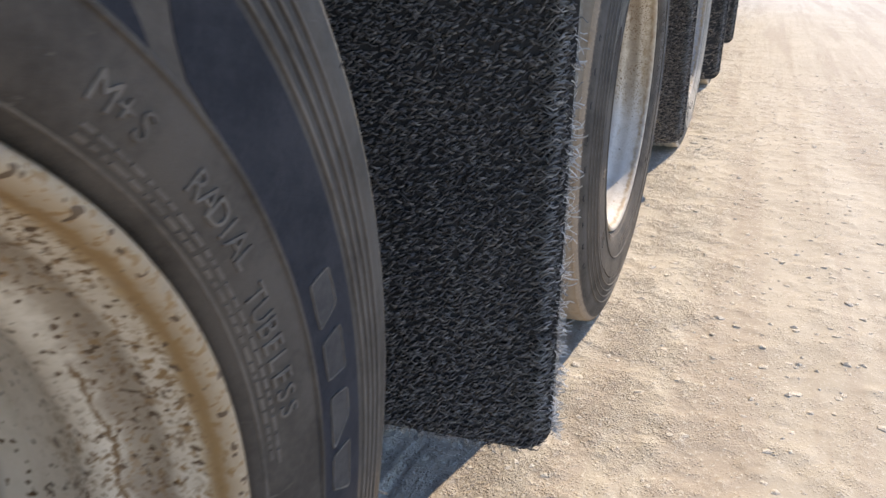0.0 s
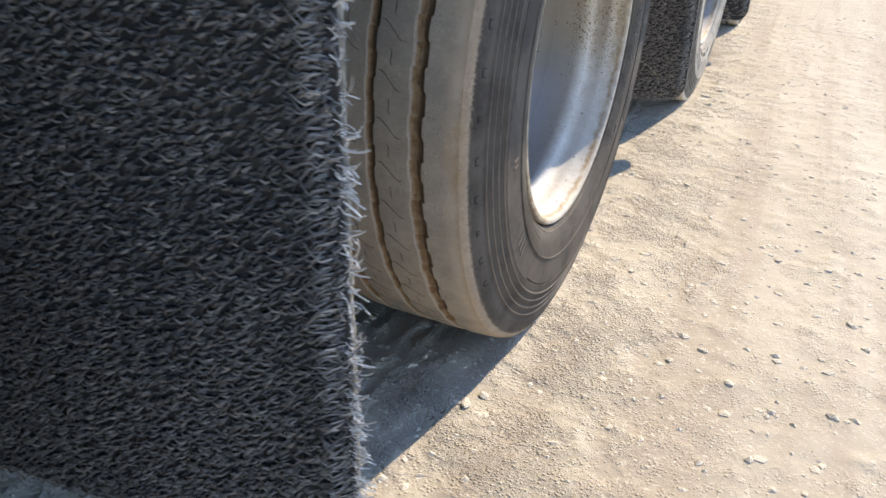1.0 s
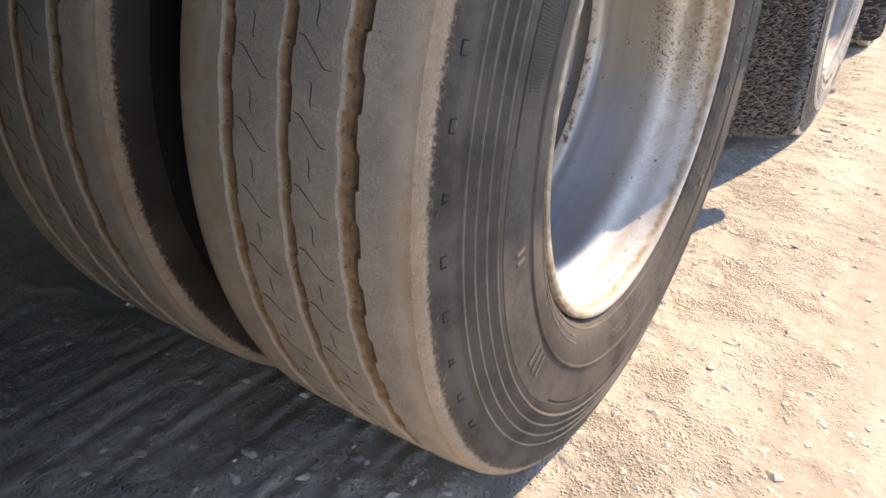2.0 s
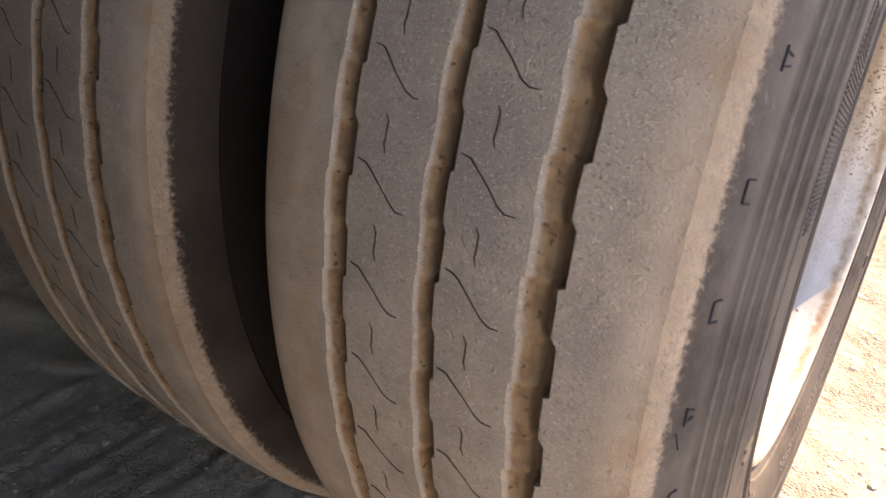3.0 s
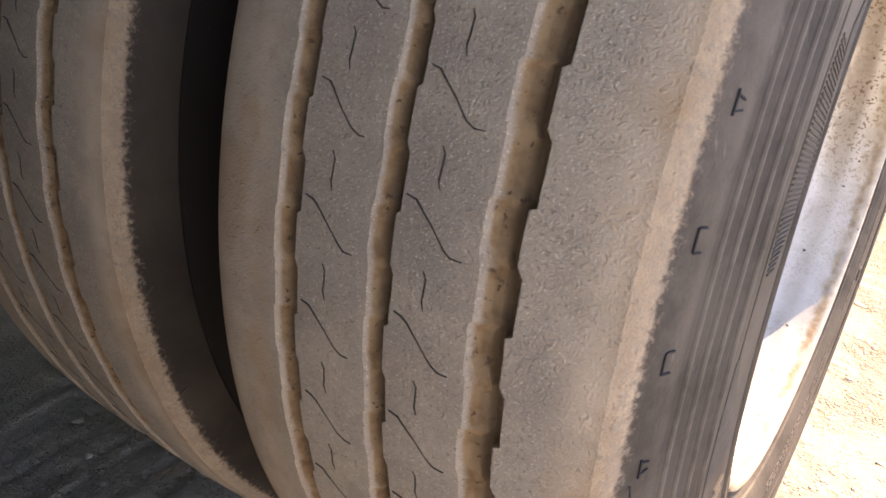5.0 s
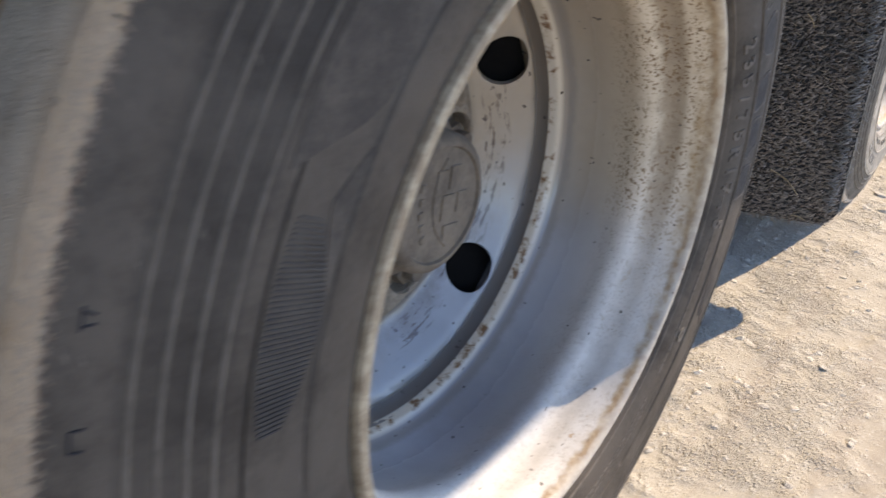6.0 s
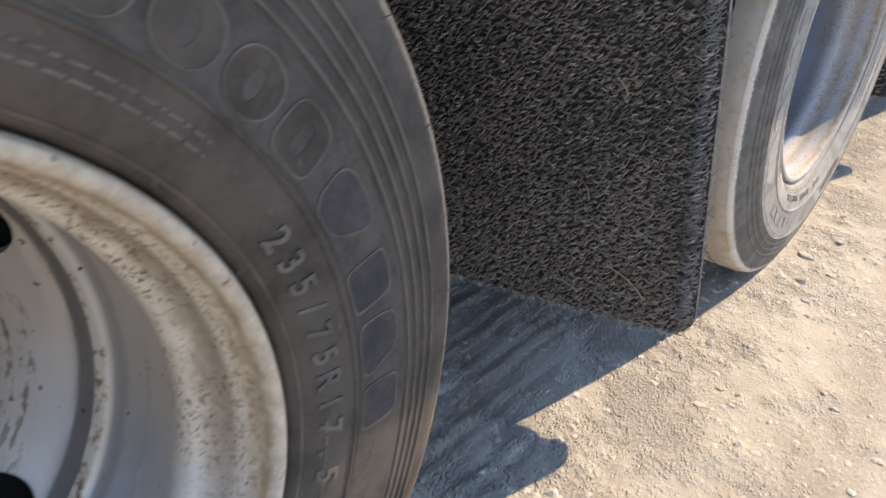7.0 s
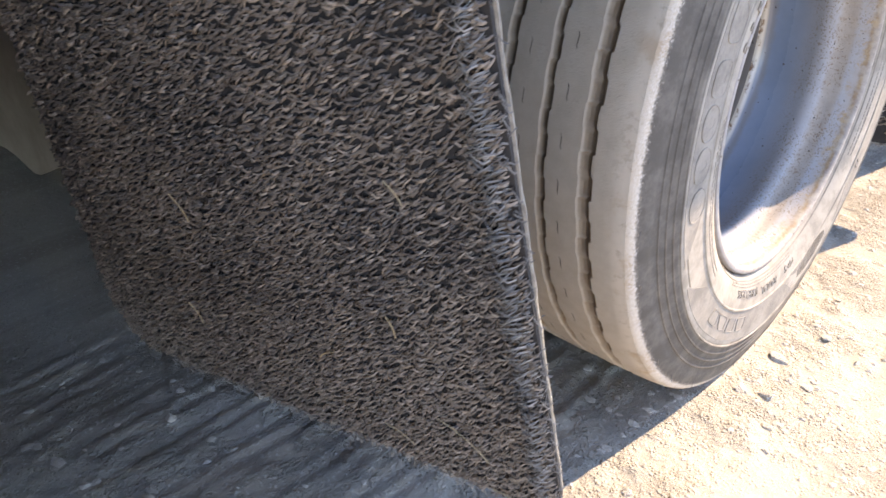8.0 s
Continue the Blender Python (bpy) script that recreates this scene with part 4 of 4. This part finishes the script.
INNER_X = -0.268
outer = make_outer_wheel(hub_at(0, 0, 0))
LATER = []
for n, spin in ((-1, -100), (1, 133), (2, 40)):
    twin = copy_thing(outer, hub_at(0, n, spin))
    if n < 0:
        # the rearmost rim is older and rust-spotted
        tagged(twin, "dusty outer truck wheel with rust-spotted white steel rim", "wheel", "wheels of the trailer")
        for c in twin.children:
            if c.name.split(".")[0] == "rim":
                c.data = c.data.copy()
                c.data.materials[0] = M_RIM_RUSTED
    if n > 0:
        # from the third axle on: paler dust, cleaner rims with blue skylight put into their paint
        LATER.append(tagged(twin, "pale-dusted outer truck wheel with glossy white steel rim", "wheel", "wheels of the trailer"))
# the second axle's tyre bears its size alone
for ob in [c for t in outer.children if t.name == "tyre" for c in t.children if c.name in ("lettering.001", "lettering.002", "lettering.003")]:
    bpy.data.objects.remove(ob)
for ob in [c for t in outer.children if t.name == "tyre" for c in t.children if c.name.startswith("sidewall_panel")]:
    ob.data = ob.data.copy()
    ob.data.materials[0] = M_PANEL_DUSTY
inner = make_inner_wheel(hub_at(INNER_X, 0, 3.1))
FRESH = {}
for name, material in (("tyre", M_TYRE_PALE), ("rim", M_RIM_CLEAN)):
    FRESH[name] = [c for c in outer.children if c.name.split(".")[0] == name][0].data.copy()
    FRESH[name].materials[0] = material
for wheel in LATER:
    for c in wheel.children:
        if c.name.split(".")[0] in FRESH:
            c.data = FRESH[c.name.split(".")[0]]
        # only the short slits are left in their tread, and their marks lie under the same dust
        for d in c.children:
            if d.name.startswith("tread_slit"):
                d.data = SHORT_SIPES
            if d.name.split(".")[0] in ("sidewall_panel", "maker_shape", "lettering", "small_print", "hatched_field", "moulded_bar", "oval_stamp", "rim_protector"):
                d.data = d.data.copy()
                for q in range(len(d.data.materials)):
                    d.data.materials[q] = M_POWDERED
for n, spin in ((-1, 50), (1, 100), (2, 20)):
    copy_thing(inner, hub_at(INNER_X, n, spin))
# unseen wheels on the trailer's far side, added to cut sky light under it
for n, spin in ((-1, 12), (0, 75), (1, 160), (2, 230)):
    copy_thing(outer, pose(-2.30, n * WHEELBASE, HUB_Z, 0, 0, 180) @ pose(0, 0, 0, spin))
    copy_thing(inner, pose(-2.30 - INNER_X, n * WHEELBASE, HUB_Z, 0, 0, 180) @ pose(0, 0, 0, spin + 20))


# ---- looped-strand mud flaps ----
FLAP_W, FLAP_H = 0.605, 0.83


def flap_width(v):
    """The mat narrows towards its top."""
    return FLAP_W - 0.31 * v


def in_flap(u, v):
    """Whether a place (u from the outer edge, v from the bottom) lies on the mat, with its rounded lower corners."""
    ru, rv = 0.035, 0.035
    if u < ru and v < rv and (ru - u) ** 2 + (rv - v) ** 2 > ru * ru:
        return False
    lu, lv = flap_width(v) - u, v
    if lu < 0.06 and lv < 0.11 and ((0.06 - lu) / 0.06) ** 2 + ((0.11 - lv) / 0.11) ** 2 > 1:
        return False
    return 0 <= u <= flap_width(v) and v >= 0


def strand_mesh(name, roots, material, seed, fringe=False, thick=1.0):
    """Flattened plastic strands: each rises from the mat, waves along it and dips back."""
    rng = random.Random(seed)
    verts, faces = [], []
    for u, v in roots:
        length, w = rng.uniform(0.0070, 0.0115), rng.uniform(0.00075, 0.00120)
        lean = rng.gauss(20, 15)
        way = 1 if rng.random() < 0.75 else -1
        if u < length * 0.9:
            way = -1
        rise, wave = rng.uniform(0.0030, 0.0065), rng.uniform(-0.0016, 0.0024)
        prof = ((0.0, 0.0), (0.18, 0.72), (0.45, 1.0), (0.75, 0.85), (1.0, 0.2))
        if fringe:
            length, w = rng.uniform(0.013, 0.022), rng.uniform(0.0005, 0.0009)
            way, lean = -1, rng.gauss(14, 14)
            rise, wave = rng.uniform(0.006, 0.011), rng.choice((-1, 1, 1)) * rng.uniform(0.002, 0.0045)
            prof = ((0.0, 0.0), (0.12, 0.6), (0.34, 1.0), (0.60, 0.95), (0.84, 0.70), (1.0, 0.35))
            if u < 0.004:
                # torn ends that stick out past the edge
                length, way = rng.uniform(0.005, 0.011), 1 if rng.random() < 0.5 else -1
                lean, rise = rng.gauss(0, 45), rng.uniform(0.002, 0.008)
        w, length = w * thick, length * thick
        ca, sa = math.cos(radians(lean)) * way, math.sin(radians(lean)) * way
        base = len(verts)
        for t, h in prof:
            px = -u + ca * length * t
            pz = v + sa * length * t + wave * math.sin(t * 5.2)
            py = -0.004 - rise * h
            wz = w * (1.0 if 0.05 < t < 0.95 else 0.55)
            verts += [(px, py + 0.0002, pz - wz), (px, py - w * 0.8, pz), (px, py + 0.0002, pz + wz)]
        for q in range(len(prof) - 1):
            a, b = base + 3 * q, base + 3 * q + 3
            faces += [(a, b, b + 1, a + 1), (a + 1, b + 1, b + 2, a + 2)]
    return mesh_of(name, verts, faces, material, 0)


def make_flap(m):
    flap = thing("mud_flap", m, "black looped-strand mat mud flap with frayed edge", "mud flap", "mud flaps between the wheels")
    out = [(-flap_width(FLAP_H), FLAP_H), (-flap_width(0.11), 0.11)]
    out += [(-FLAP_W + 0.034 + 0.06 - 0.06 * math.cos(a), 0.11 - 0.11 * math.sin(a)) for a in np.linspace(0.15, math.pi / 2, 8)]
    out += [(-0.035 + 0.035 * math.sin(a), 0.035 - 0.035 * math.cos(a)) for a in np.linspace(0, math.pi / 2, 8)]
    out += [(0.0, FLAP_H)]
    bm = bmesh.new()
    vs = [bm.verts.new((x, 0.0, z)) for x, z in out]
    face = bm.faces.new(vs)
    ext = bmesh.ops.extrude_face_region(bm, geom=[face])
    bmesh.ops.translate(bm, vec=(0, -0.005, 0), verts=[g for g in ext["geom"] if isinstance(g, bmesh.types.BMVert)])
    bmesh.ops.recalc_face_normals(bm, faces=bm.faces)
    part("mat", bm, M_FLAPBACK, flap, smooth=0)
    # a pale strip of bare backing along the outer edge
    rng = random.Random(31)
    verts, faces = [], []
    rows = 60
    for i in range(rows + 1):
        z = 0.04 + (FLAP_H - 0.05) * i / rows
        x = 0.0008 + rng.uniform(0, 0.0012)
        verts += [(x, 0.0006, z), (x + 0.0004, -0.0012, z), (-0.003, -0.0022, z), (-0.003, 0.0014, z)]
    for i in range(rows):
        a, b = 4 * i, 4 * i + 4
        faces += [(a + q, a + (q + 1) % 4, b + (q + 1) % 4, b + q) for q in range(4)]
    child("cut_edge", mesh_of("cut_edge", verts, faces, M_EDGE), flap, "pale cut edge of the backing")
    rng = random.Random(77)
    roots, step = [], 0.0044
    v = 0.001
    while v < 0.62:
        u = 0.003
        while u < FLAP_W:
            q = (u + rng.uniform(-0.003, 0.003), v + rng.uniform(-0.003, 0.003))
            if in_flap(*q):
                roots.append(q)
            u += step
        v += step * 0.85
    tagged(child("looped_pile", strand_mesh("looped_pile", roots, M_STRAND, 3), flap, "dense dark plastic loops"), kind="stuff")
    roots = [(rng.uniform(0.0, 0.004), rng.uniform(0.03, 0.62)) for _ in range(150)]
    roots += [(rng.uniform(0.004, 0.011), 0.035 + 0.0017 * i + rng.uniform(-0.001, 0.001)) for i in range(345)]
    tagged(child("frayed_border", strand_mesh("frayed_border", roots, M_FRINGE, 4, True), flap, "pale frayed strands at the edge"), kind="stuff")
    # fine hairs along the lower edge
    rng = random.Random(15)
    verts, faces = [], []
    for _ in range(520):
        x, z, y = -rng.uniform(0.03, FLAP_W - 0.09), rng.uniform(-0.001, 0.004), rng.uniform(-0.012, 0.0)
        a, size, w = radians(rng.gauss(-90, 38)), rng.uniform(0.0022, 0.0048), 0.0004
        base = len(verts)
        for q in range(3):
            verts += [(x - w, y, z), (x, y - w, z), (x + w, y, z)]
            x, z, a = x + size * math.cos(a), z + size * math.sin(a), a + rng.uniform(-0.7, 0.7)
        for q in range(2):
            u = base + 3 * q
            faces += [(u, u + 3, u + 4, u + 1), (u + 1, u + 4, u + 5, u + 2)]
    tagged(child("lower_fringe", mesh_of("lower_fringe", verts, faces, M_EDGE), flap, "dusty hairs along the lower edge"), kind="stuff")
    return flap


def flap_at(x, y, z, lean, roll, yaw):
    """A flap by its lower outer corner; lean: degrees its foot swings forward, yaw: degrees its inner end swings back."""
    return pose(x, y, z, 0, 0, yaw) @ pose(0, 0, 0, 0, roll, 0) @ pose(0, 0, 0, lean, 0, 0)


FLAPS = ((0.148, -0.645, 0.108, 3.5, -0.3, 6.0), (0.1407, 0.825, 0.1186, 13.9, -2.9, 10.4), (0.165, 1.990, 0.120, 6.0, -1.0, 9.0), (0.16, 3.330, 0.120, 6.0, -1.0, 9.0))
flap = make_flap(flap_at(*FLAPS[0]))
def sparse_pile():
    """A thinner pile of thicker strands for the flaps far ahead."""
    rng = random.Random(78)
    roots = [q for q in ((rng.uniform(0.003, FLAP_W), rng.uniform(0.0, 0.62)) for _ in range(3800)) if in_flap(*q)]
    return strand_mesh("looped_pile", roots, M_STRAND, 5, False, 1.5)


SPARSE = sparse_pile()
for n, row in enumerate(FLAPS[1:]):
    twin = copy_thing(flap, flap_at(*row))
    if n:
        for c in twin.children:
            if c.name.startswith("looped_pile"):
                c.data = SPARSE
# the first flap is cleaner and blacker, with bleached threads torn loose along its outer edge
tagged(flap, "black looped-strand mat mud flap with bleached torn threads", "mud flap", "mud flaps between the wheels")
for c in flap.children:
    if c.name == "looped_pile":
        c.data = c.data.copy()
        c.data.materials[0] = M_STRAND_DARK


def thread_mesh():
    rng = random.Random(14)
    verts, faces = [], []
    for _ in range(270):
        z0 = 0.03 + 0.42 * rng.random() ** 1.5
        x, z, y = rng.uniform(-0.004, 0.0), z0, rng.uniform(-0.007, -0.001)
        a, bend = rng.uniform(-60, 60), rng.uniform(-75, 75)
        size, w = rng.uniform(0.0018, 0.0046), rng.uniform(0.0004, 0.0008)
        base = len(verts)
        for q in range(5):
            verts += [(x, y, z - w), (x, y - w, z), (x, y, z + w)]
            x += size * math.cos(radians(a))
            z += size * math.sin(radians(a))
            y += rng.uniform(-0.0015, 0.0015)
            a += bend * 0.5
        for q in range(4):
            u = base + 3 * q
            faces += [(u, u + 3, u + 4, u + 1), (u + 1, u + 4, u + 5, u + 2)]
    return mesh_of("loose_thread", verts, faces, M_THREAD)


tagged(child("loose_thread", thread_mesh(), flap, "bleached threads torn loose at the edge"), kind="stuff")


# ---- the trailer above ----
DECK_Z = 1.02


def make_trailer():
    trailer = thing("trailer", pose(0, 0, DECK_Z), "low black flatbed trailer over its rows of wheels", "trailer")
    # unseen deck and rails, placed by their shadow edge, lengthened to block sky
    bm = bmesh.new()
    box(bm, (3.00, 14.0, 0.10), pose(-1.17, 1.0, 0.06))
    part("deck", bm, M_BLACK, trailer)
    for x in (0.370, -2.720):
        bm = bmesh.new()
        box(bm, (0.08, 14.0, 0.14), pose(x, 1.0, 0.07))
        bmesh.ops.bevel(bm, geom=bm.edges[:], offset=0.006, segments=2, affect="EDGES")
        part("side_rail", bm, M_BLACK, trailer)
    # unseen beams, added to block sky light from the far side
    for x in (-0.78, -1.52):
        bm = bmesh.new()
        box(bm, (0.14, 14.0, 0.50), pose(x, 1.0, -0.24))
        part("chassis_beam", bm, M_BLACK, trailer)
    # unseen board, added to shut out light along the far side
    bm = bmesh.new()
    box(bm, (0.02, 14.0, 0.93), pose(-2.66, 1.0, -0.46))
    part("side_board", bm, M_BLACK, trailer)
    for n in range(-1, 3):
        bm = bmesh.new()
        box(bm, (2.0, 0.13, 0.13), pose(-1.15, n * WHEELBASE, HUB_Z - DECK_Z))
        part("axle_beam", bm, M_BLACK, trailer)
        for x in (-0.64, -1.66):
            bm = bmesh.new()
            box(bm, (0.12, 0.16, DECK_Z - HUB_Z - 0.02), pose(x, n * WHEELBASE, (HUB_Z - DECK_Z) / 2 + 0.02))
            part("hanger", bm, M_BLACK, trailer)
    for row in FLAPS:
        bm = bmesh.new()
        top = flap_at(*row) @ Vector((-0.27, 0, FLAP_H))
        box(bm, (0.56, 0.03, DECK_Z - top.z + 0.03), pose(top.x, top.y, (top.z - DECK_Z) / 2 + 0.005, 0, 0, row[5]))
        part("flap_bracket", bm, M_BLACK, trailer)
    return trailer


make_trailer()


def make_inner_flap():
    flap = thing("rubber_mud_flap", pose(-0.70, 0.93, 0.0, 0, 0, 4), "plain grey dusty rubber mud flap under the trailer", "mud flap")
    verts, faces = [], []
    n, k = 16, 8
    for d in (0.0, 0.008):
        for j in range(k + 1):
            for i in range(n + 1):
                u = i / n
                low = max(0.03, 0.19 - 0.24 * (1 - u)) + 0.008 * math.sin(u * 14)
                verts.append((-0.78 + 0.78 * u, d + 0.018 * math.sin(u * 6 + 1), low + (0.93 - low) * j / k))
    q = (n + 1) * (k + 1)
    for j in range(k):
        for i in range(n):
            a = j * (n + 1) + i
            faces += [(a, a + 1, a + n + 2, a + n + 1), (q + a, q + a + n + 1, q + a + n + 2, q + a + 1)]
    for i in range(n):
        faces.append((i + 1, i, q + i, q + i + 1))
    child("sheet", mesh_of("sheet", verts, faces, M_RUBBER, 40), flap)
    for r in (1.0, 0.72):
        v, f = [], []
        for i in range(36):
            for rad, out in ((r - 0.05, -0.014), (r - 0.045, -0.021), (r + 0.045, -0.021), (r + 0.05, -0.014)):
                y, z = around(10 * i, rad)
                v.append((-0.30 + 0.055 * y, out, 0.30 + 0.10 * z))
            f += [(4 * i + c, 4 * i + c + 1, 4 * ((i + 1) % 36) + c + 1, 4 * ((i + 1) % 36) + c) for c in range(3)]
        child("raised_oval", mesh_of("raised_oval", v, f, M_RUBBER, 40), flap, "plain raised oval")
    return flap


make_inner_flap()


# ---- stones ----
def stone_mesh(name, seed, flat=0.6):
    rng = np.random.default_rng(seed)
    bm = bmesh.new()
    bmesh.ops.create_icosphere(bm, subdivisions=2, radius=1.0)
    cuts = [(Vector(rng.normal(0, 1, 3)).normalized(), rng.uniform(0.38, 0.78)) for _ in range(11)]
    for v in bm.verts:
        for n, d in cuts:
            over = v.co.dot(n) - d
            if over > 0:
                v.co -= n * over
        v.co.z *= flat * 0.72
        v.co *= 1 + rng.uniform(-0.04, 0.04)
    me = bpy.data.meshes.new(name)
    bm.to_mesh(me)
    bm.free()
    me.materials.append(M_STONE)
    return me


STONES = [stone_mesh("stone", s, 0.45 + 0.05 * s) for s in range(5)]
PLACES = ((0.158, 0.190, 14), (0.191, 0.161, 12), (0.208, 0.601, 11), (0.522, 0.158, 14), (0.540, 0.097, 13), (0.166, 0.903, 10), (0.099, 0.934, 9), (0.132, 1.254, 17),
          (0.188, 1.205, 12), (0.193, 1.313, 14), (0.109, 1.038, 9), (0.143, 1.348, 22), (0.151, 1.561, 11), (0.172, 1.449, 15), (0.160, 1.262, 19), (0.205, 1.290, 13),
          (0.086, -0.285, 15), (0.100, -0.262, 12), (0.330, -0.02, 11), (0.41, 0.33, 12), (0.28, 0.46, 9), (0.62, 0.55, 13), (0.45, 0.80, 12), (0.75, 1.0, 15), (0.35, 1.05, 10),
          (-0.06, 0.815, 9), (-0.136, 0.666, 7), (0.30, 0.72, 9), (0.24, 0.335, 10), (0.115, 0.99, 11), (0.128, 0.83, 8), (0.60, -0.12, 10), (0.52, 1.45, 14), (0.9, 1.9, 16), (0.4, 1.9, 12))
rng = random.Random(21)
for i, (x, y, mm) in enumerate(PLACES):
    st = new("stone", STONES[i % 5])
    s = mm / 1000.0 * 0.68
    st.matrix_basis = pose(x, y, float(ground_height(x, y)) + s * 0.10, rng.uniform(-15, 15), rng.uniform(-15, 15), rng.uniform(0, 360)) @ Matrix.Diagonal((s * 1.25, s, s, 1))
    tagged(st, "pale angular stone lying on the dirt", "stone", "loose stones")


def make_gravel():
    rng = np.random.default_rng(8)
    ico = bmesh.new()
    bmesh.ops.create_icosphere(ico, subdivisions=1, radius=1.0)
    ico.verts.index_update()
    bv = np.array([v.co[:] for v in ico.verts])
    bf = np.array([[v.index for v in f.verts] for f in ico.faces])
    ico.free()
    n = 15000
    x = np.where(rng.random(n) < 0.78, rng.uniform(0.02, 1.15, n), rng.uniform(-0.6, 0.1, n))
    y = rng.uniform(-1.2, 3.2, n)
    s = 0.0010 + 0.0062 * rng.random(n) ** 5.0
    s = np.where(x < 0.02, s * 1.1, s)
    # a patch of broken crumbs beside the third wheel, and along the ruts
    x[:650] = 0.19 + 0.075 * rng.standard_normal(650)
    y[:650] = 1.33 + 0.12 * rng.standard_normal(650)
    s[:650] = 0.0012 + 0.0045 * rng.random(650) ** 4
    y[650:1500] = rng.uniform(-0.4, 0.9, 850)
    s[650:1500] *= 1.25
    z = ground_height(x, y) - s * 0.12
    verts, faces = [], []
    for i in range(n):
        p = bv * (1 + rng.uniform(-0.40, 0.32, (len(bv), 1)))
        a = rng.uniform(0, 6.28)
        c, d = math.cos(a), math.sin(a)
        p = p @ np.array([[c, d, 0], [-d, c, 0], [0, 0, rng.uniform(0.32, 0.62)]]) * s[i] * np.array([rng.uniform(0.8, 1.6), 1, 1])
        faces.append(bf + 12 * i if len(bv) == 12 else bf + len(bv) * i)
        verts.append(p + (x[i], y[i], z[i]))
    me = mesh_of("gravel", np.concatenate(verts), [tuple(map(int, f)) for f in np.concatenate(faces)], M_STONE)
    return tagged(new("gravel", me), "fine pale gravel and crumbs scattered on dirt", "gravel", kind="stuff")


make_gravel()


# ---- dry straws caught on the flap ----
def straw_at(flap_row, u, v, length, turn):
    bm = bmesh.new()
    bend = 0.10 * length
    pts = [(-length / 2, 0.0), (-length / 4, bend * 0.7), (0.0, bend), (length / 4, bend * 0.75), (length / 2, 0.1 * bend)]
    rings = []
    for x, z in pts:
        rings.append([bm.verts.new((x, 0.0008 * math.cos(a), z + 0.0008 * math.sin(a))) for a in (0.5, 2.6, 4.7)])
    for a, b in zip(rings, rings[1:]):
        for q in range(3):
            bm.faces.new((a[q], a[(q + 1) % 3], b[(q + 1) % 3], b[q]))
    me = bpy.data.meshes.new("straw")
    bm.to_mesh(me)
    bm.free()
    me.materials.append(M_STRAW)
    ob = new("straw", me)
    ob.matrix_basis = flap_at(*flap_row) @ pose(-u, -0.0125, v, 0, turn, 0)
    return tagged(ob, "thin dry straw caught in the mat flap", "straw", "straws on the flap")


for u, v, length, turn in ((0.085, 0.075, 0.060, 42), (0.16, 0.045, 0.035, 30), (0.055, 0.012, 0.022, 15), (0.34, 0.27, 0.030, 70), (0.13, 0.20, 0.024, 80), (0.22, 0.13, 0.026, -35), (0.40, 0.12, 0.028, 75),
                           (0.09, 0.34, 0.022, 60)):
    straw_at(FLAPS[1], u, v, length, turn)
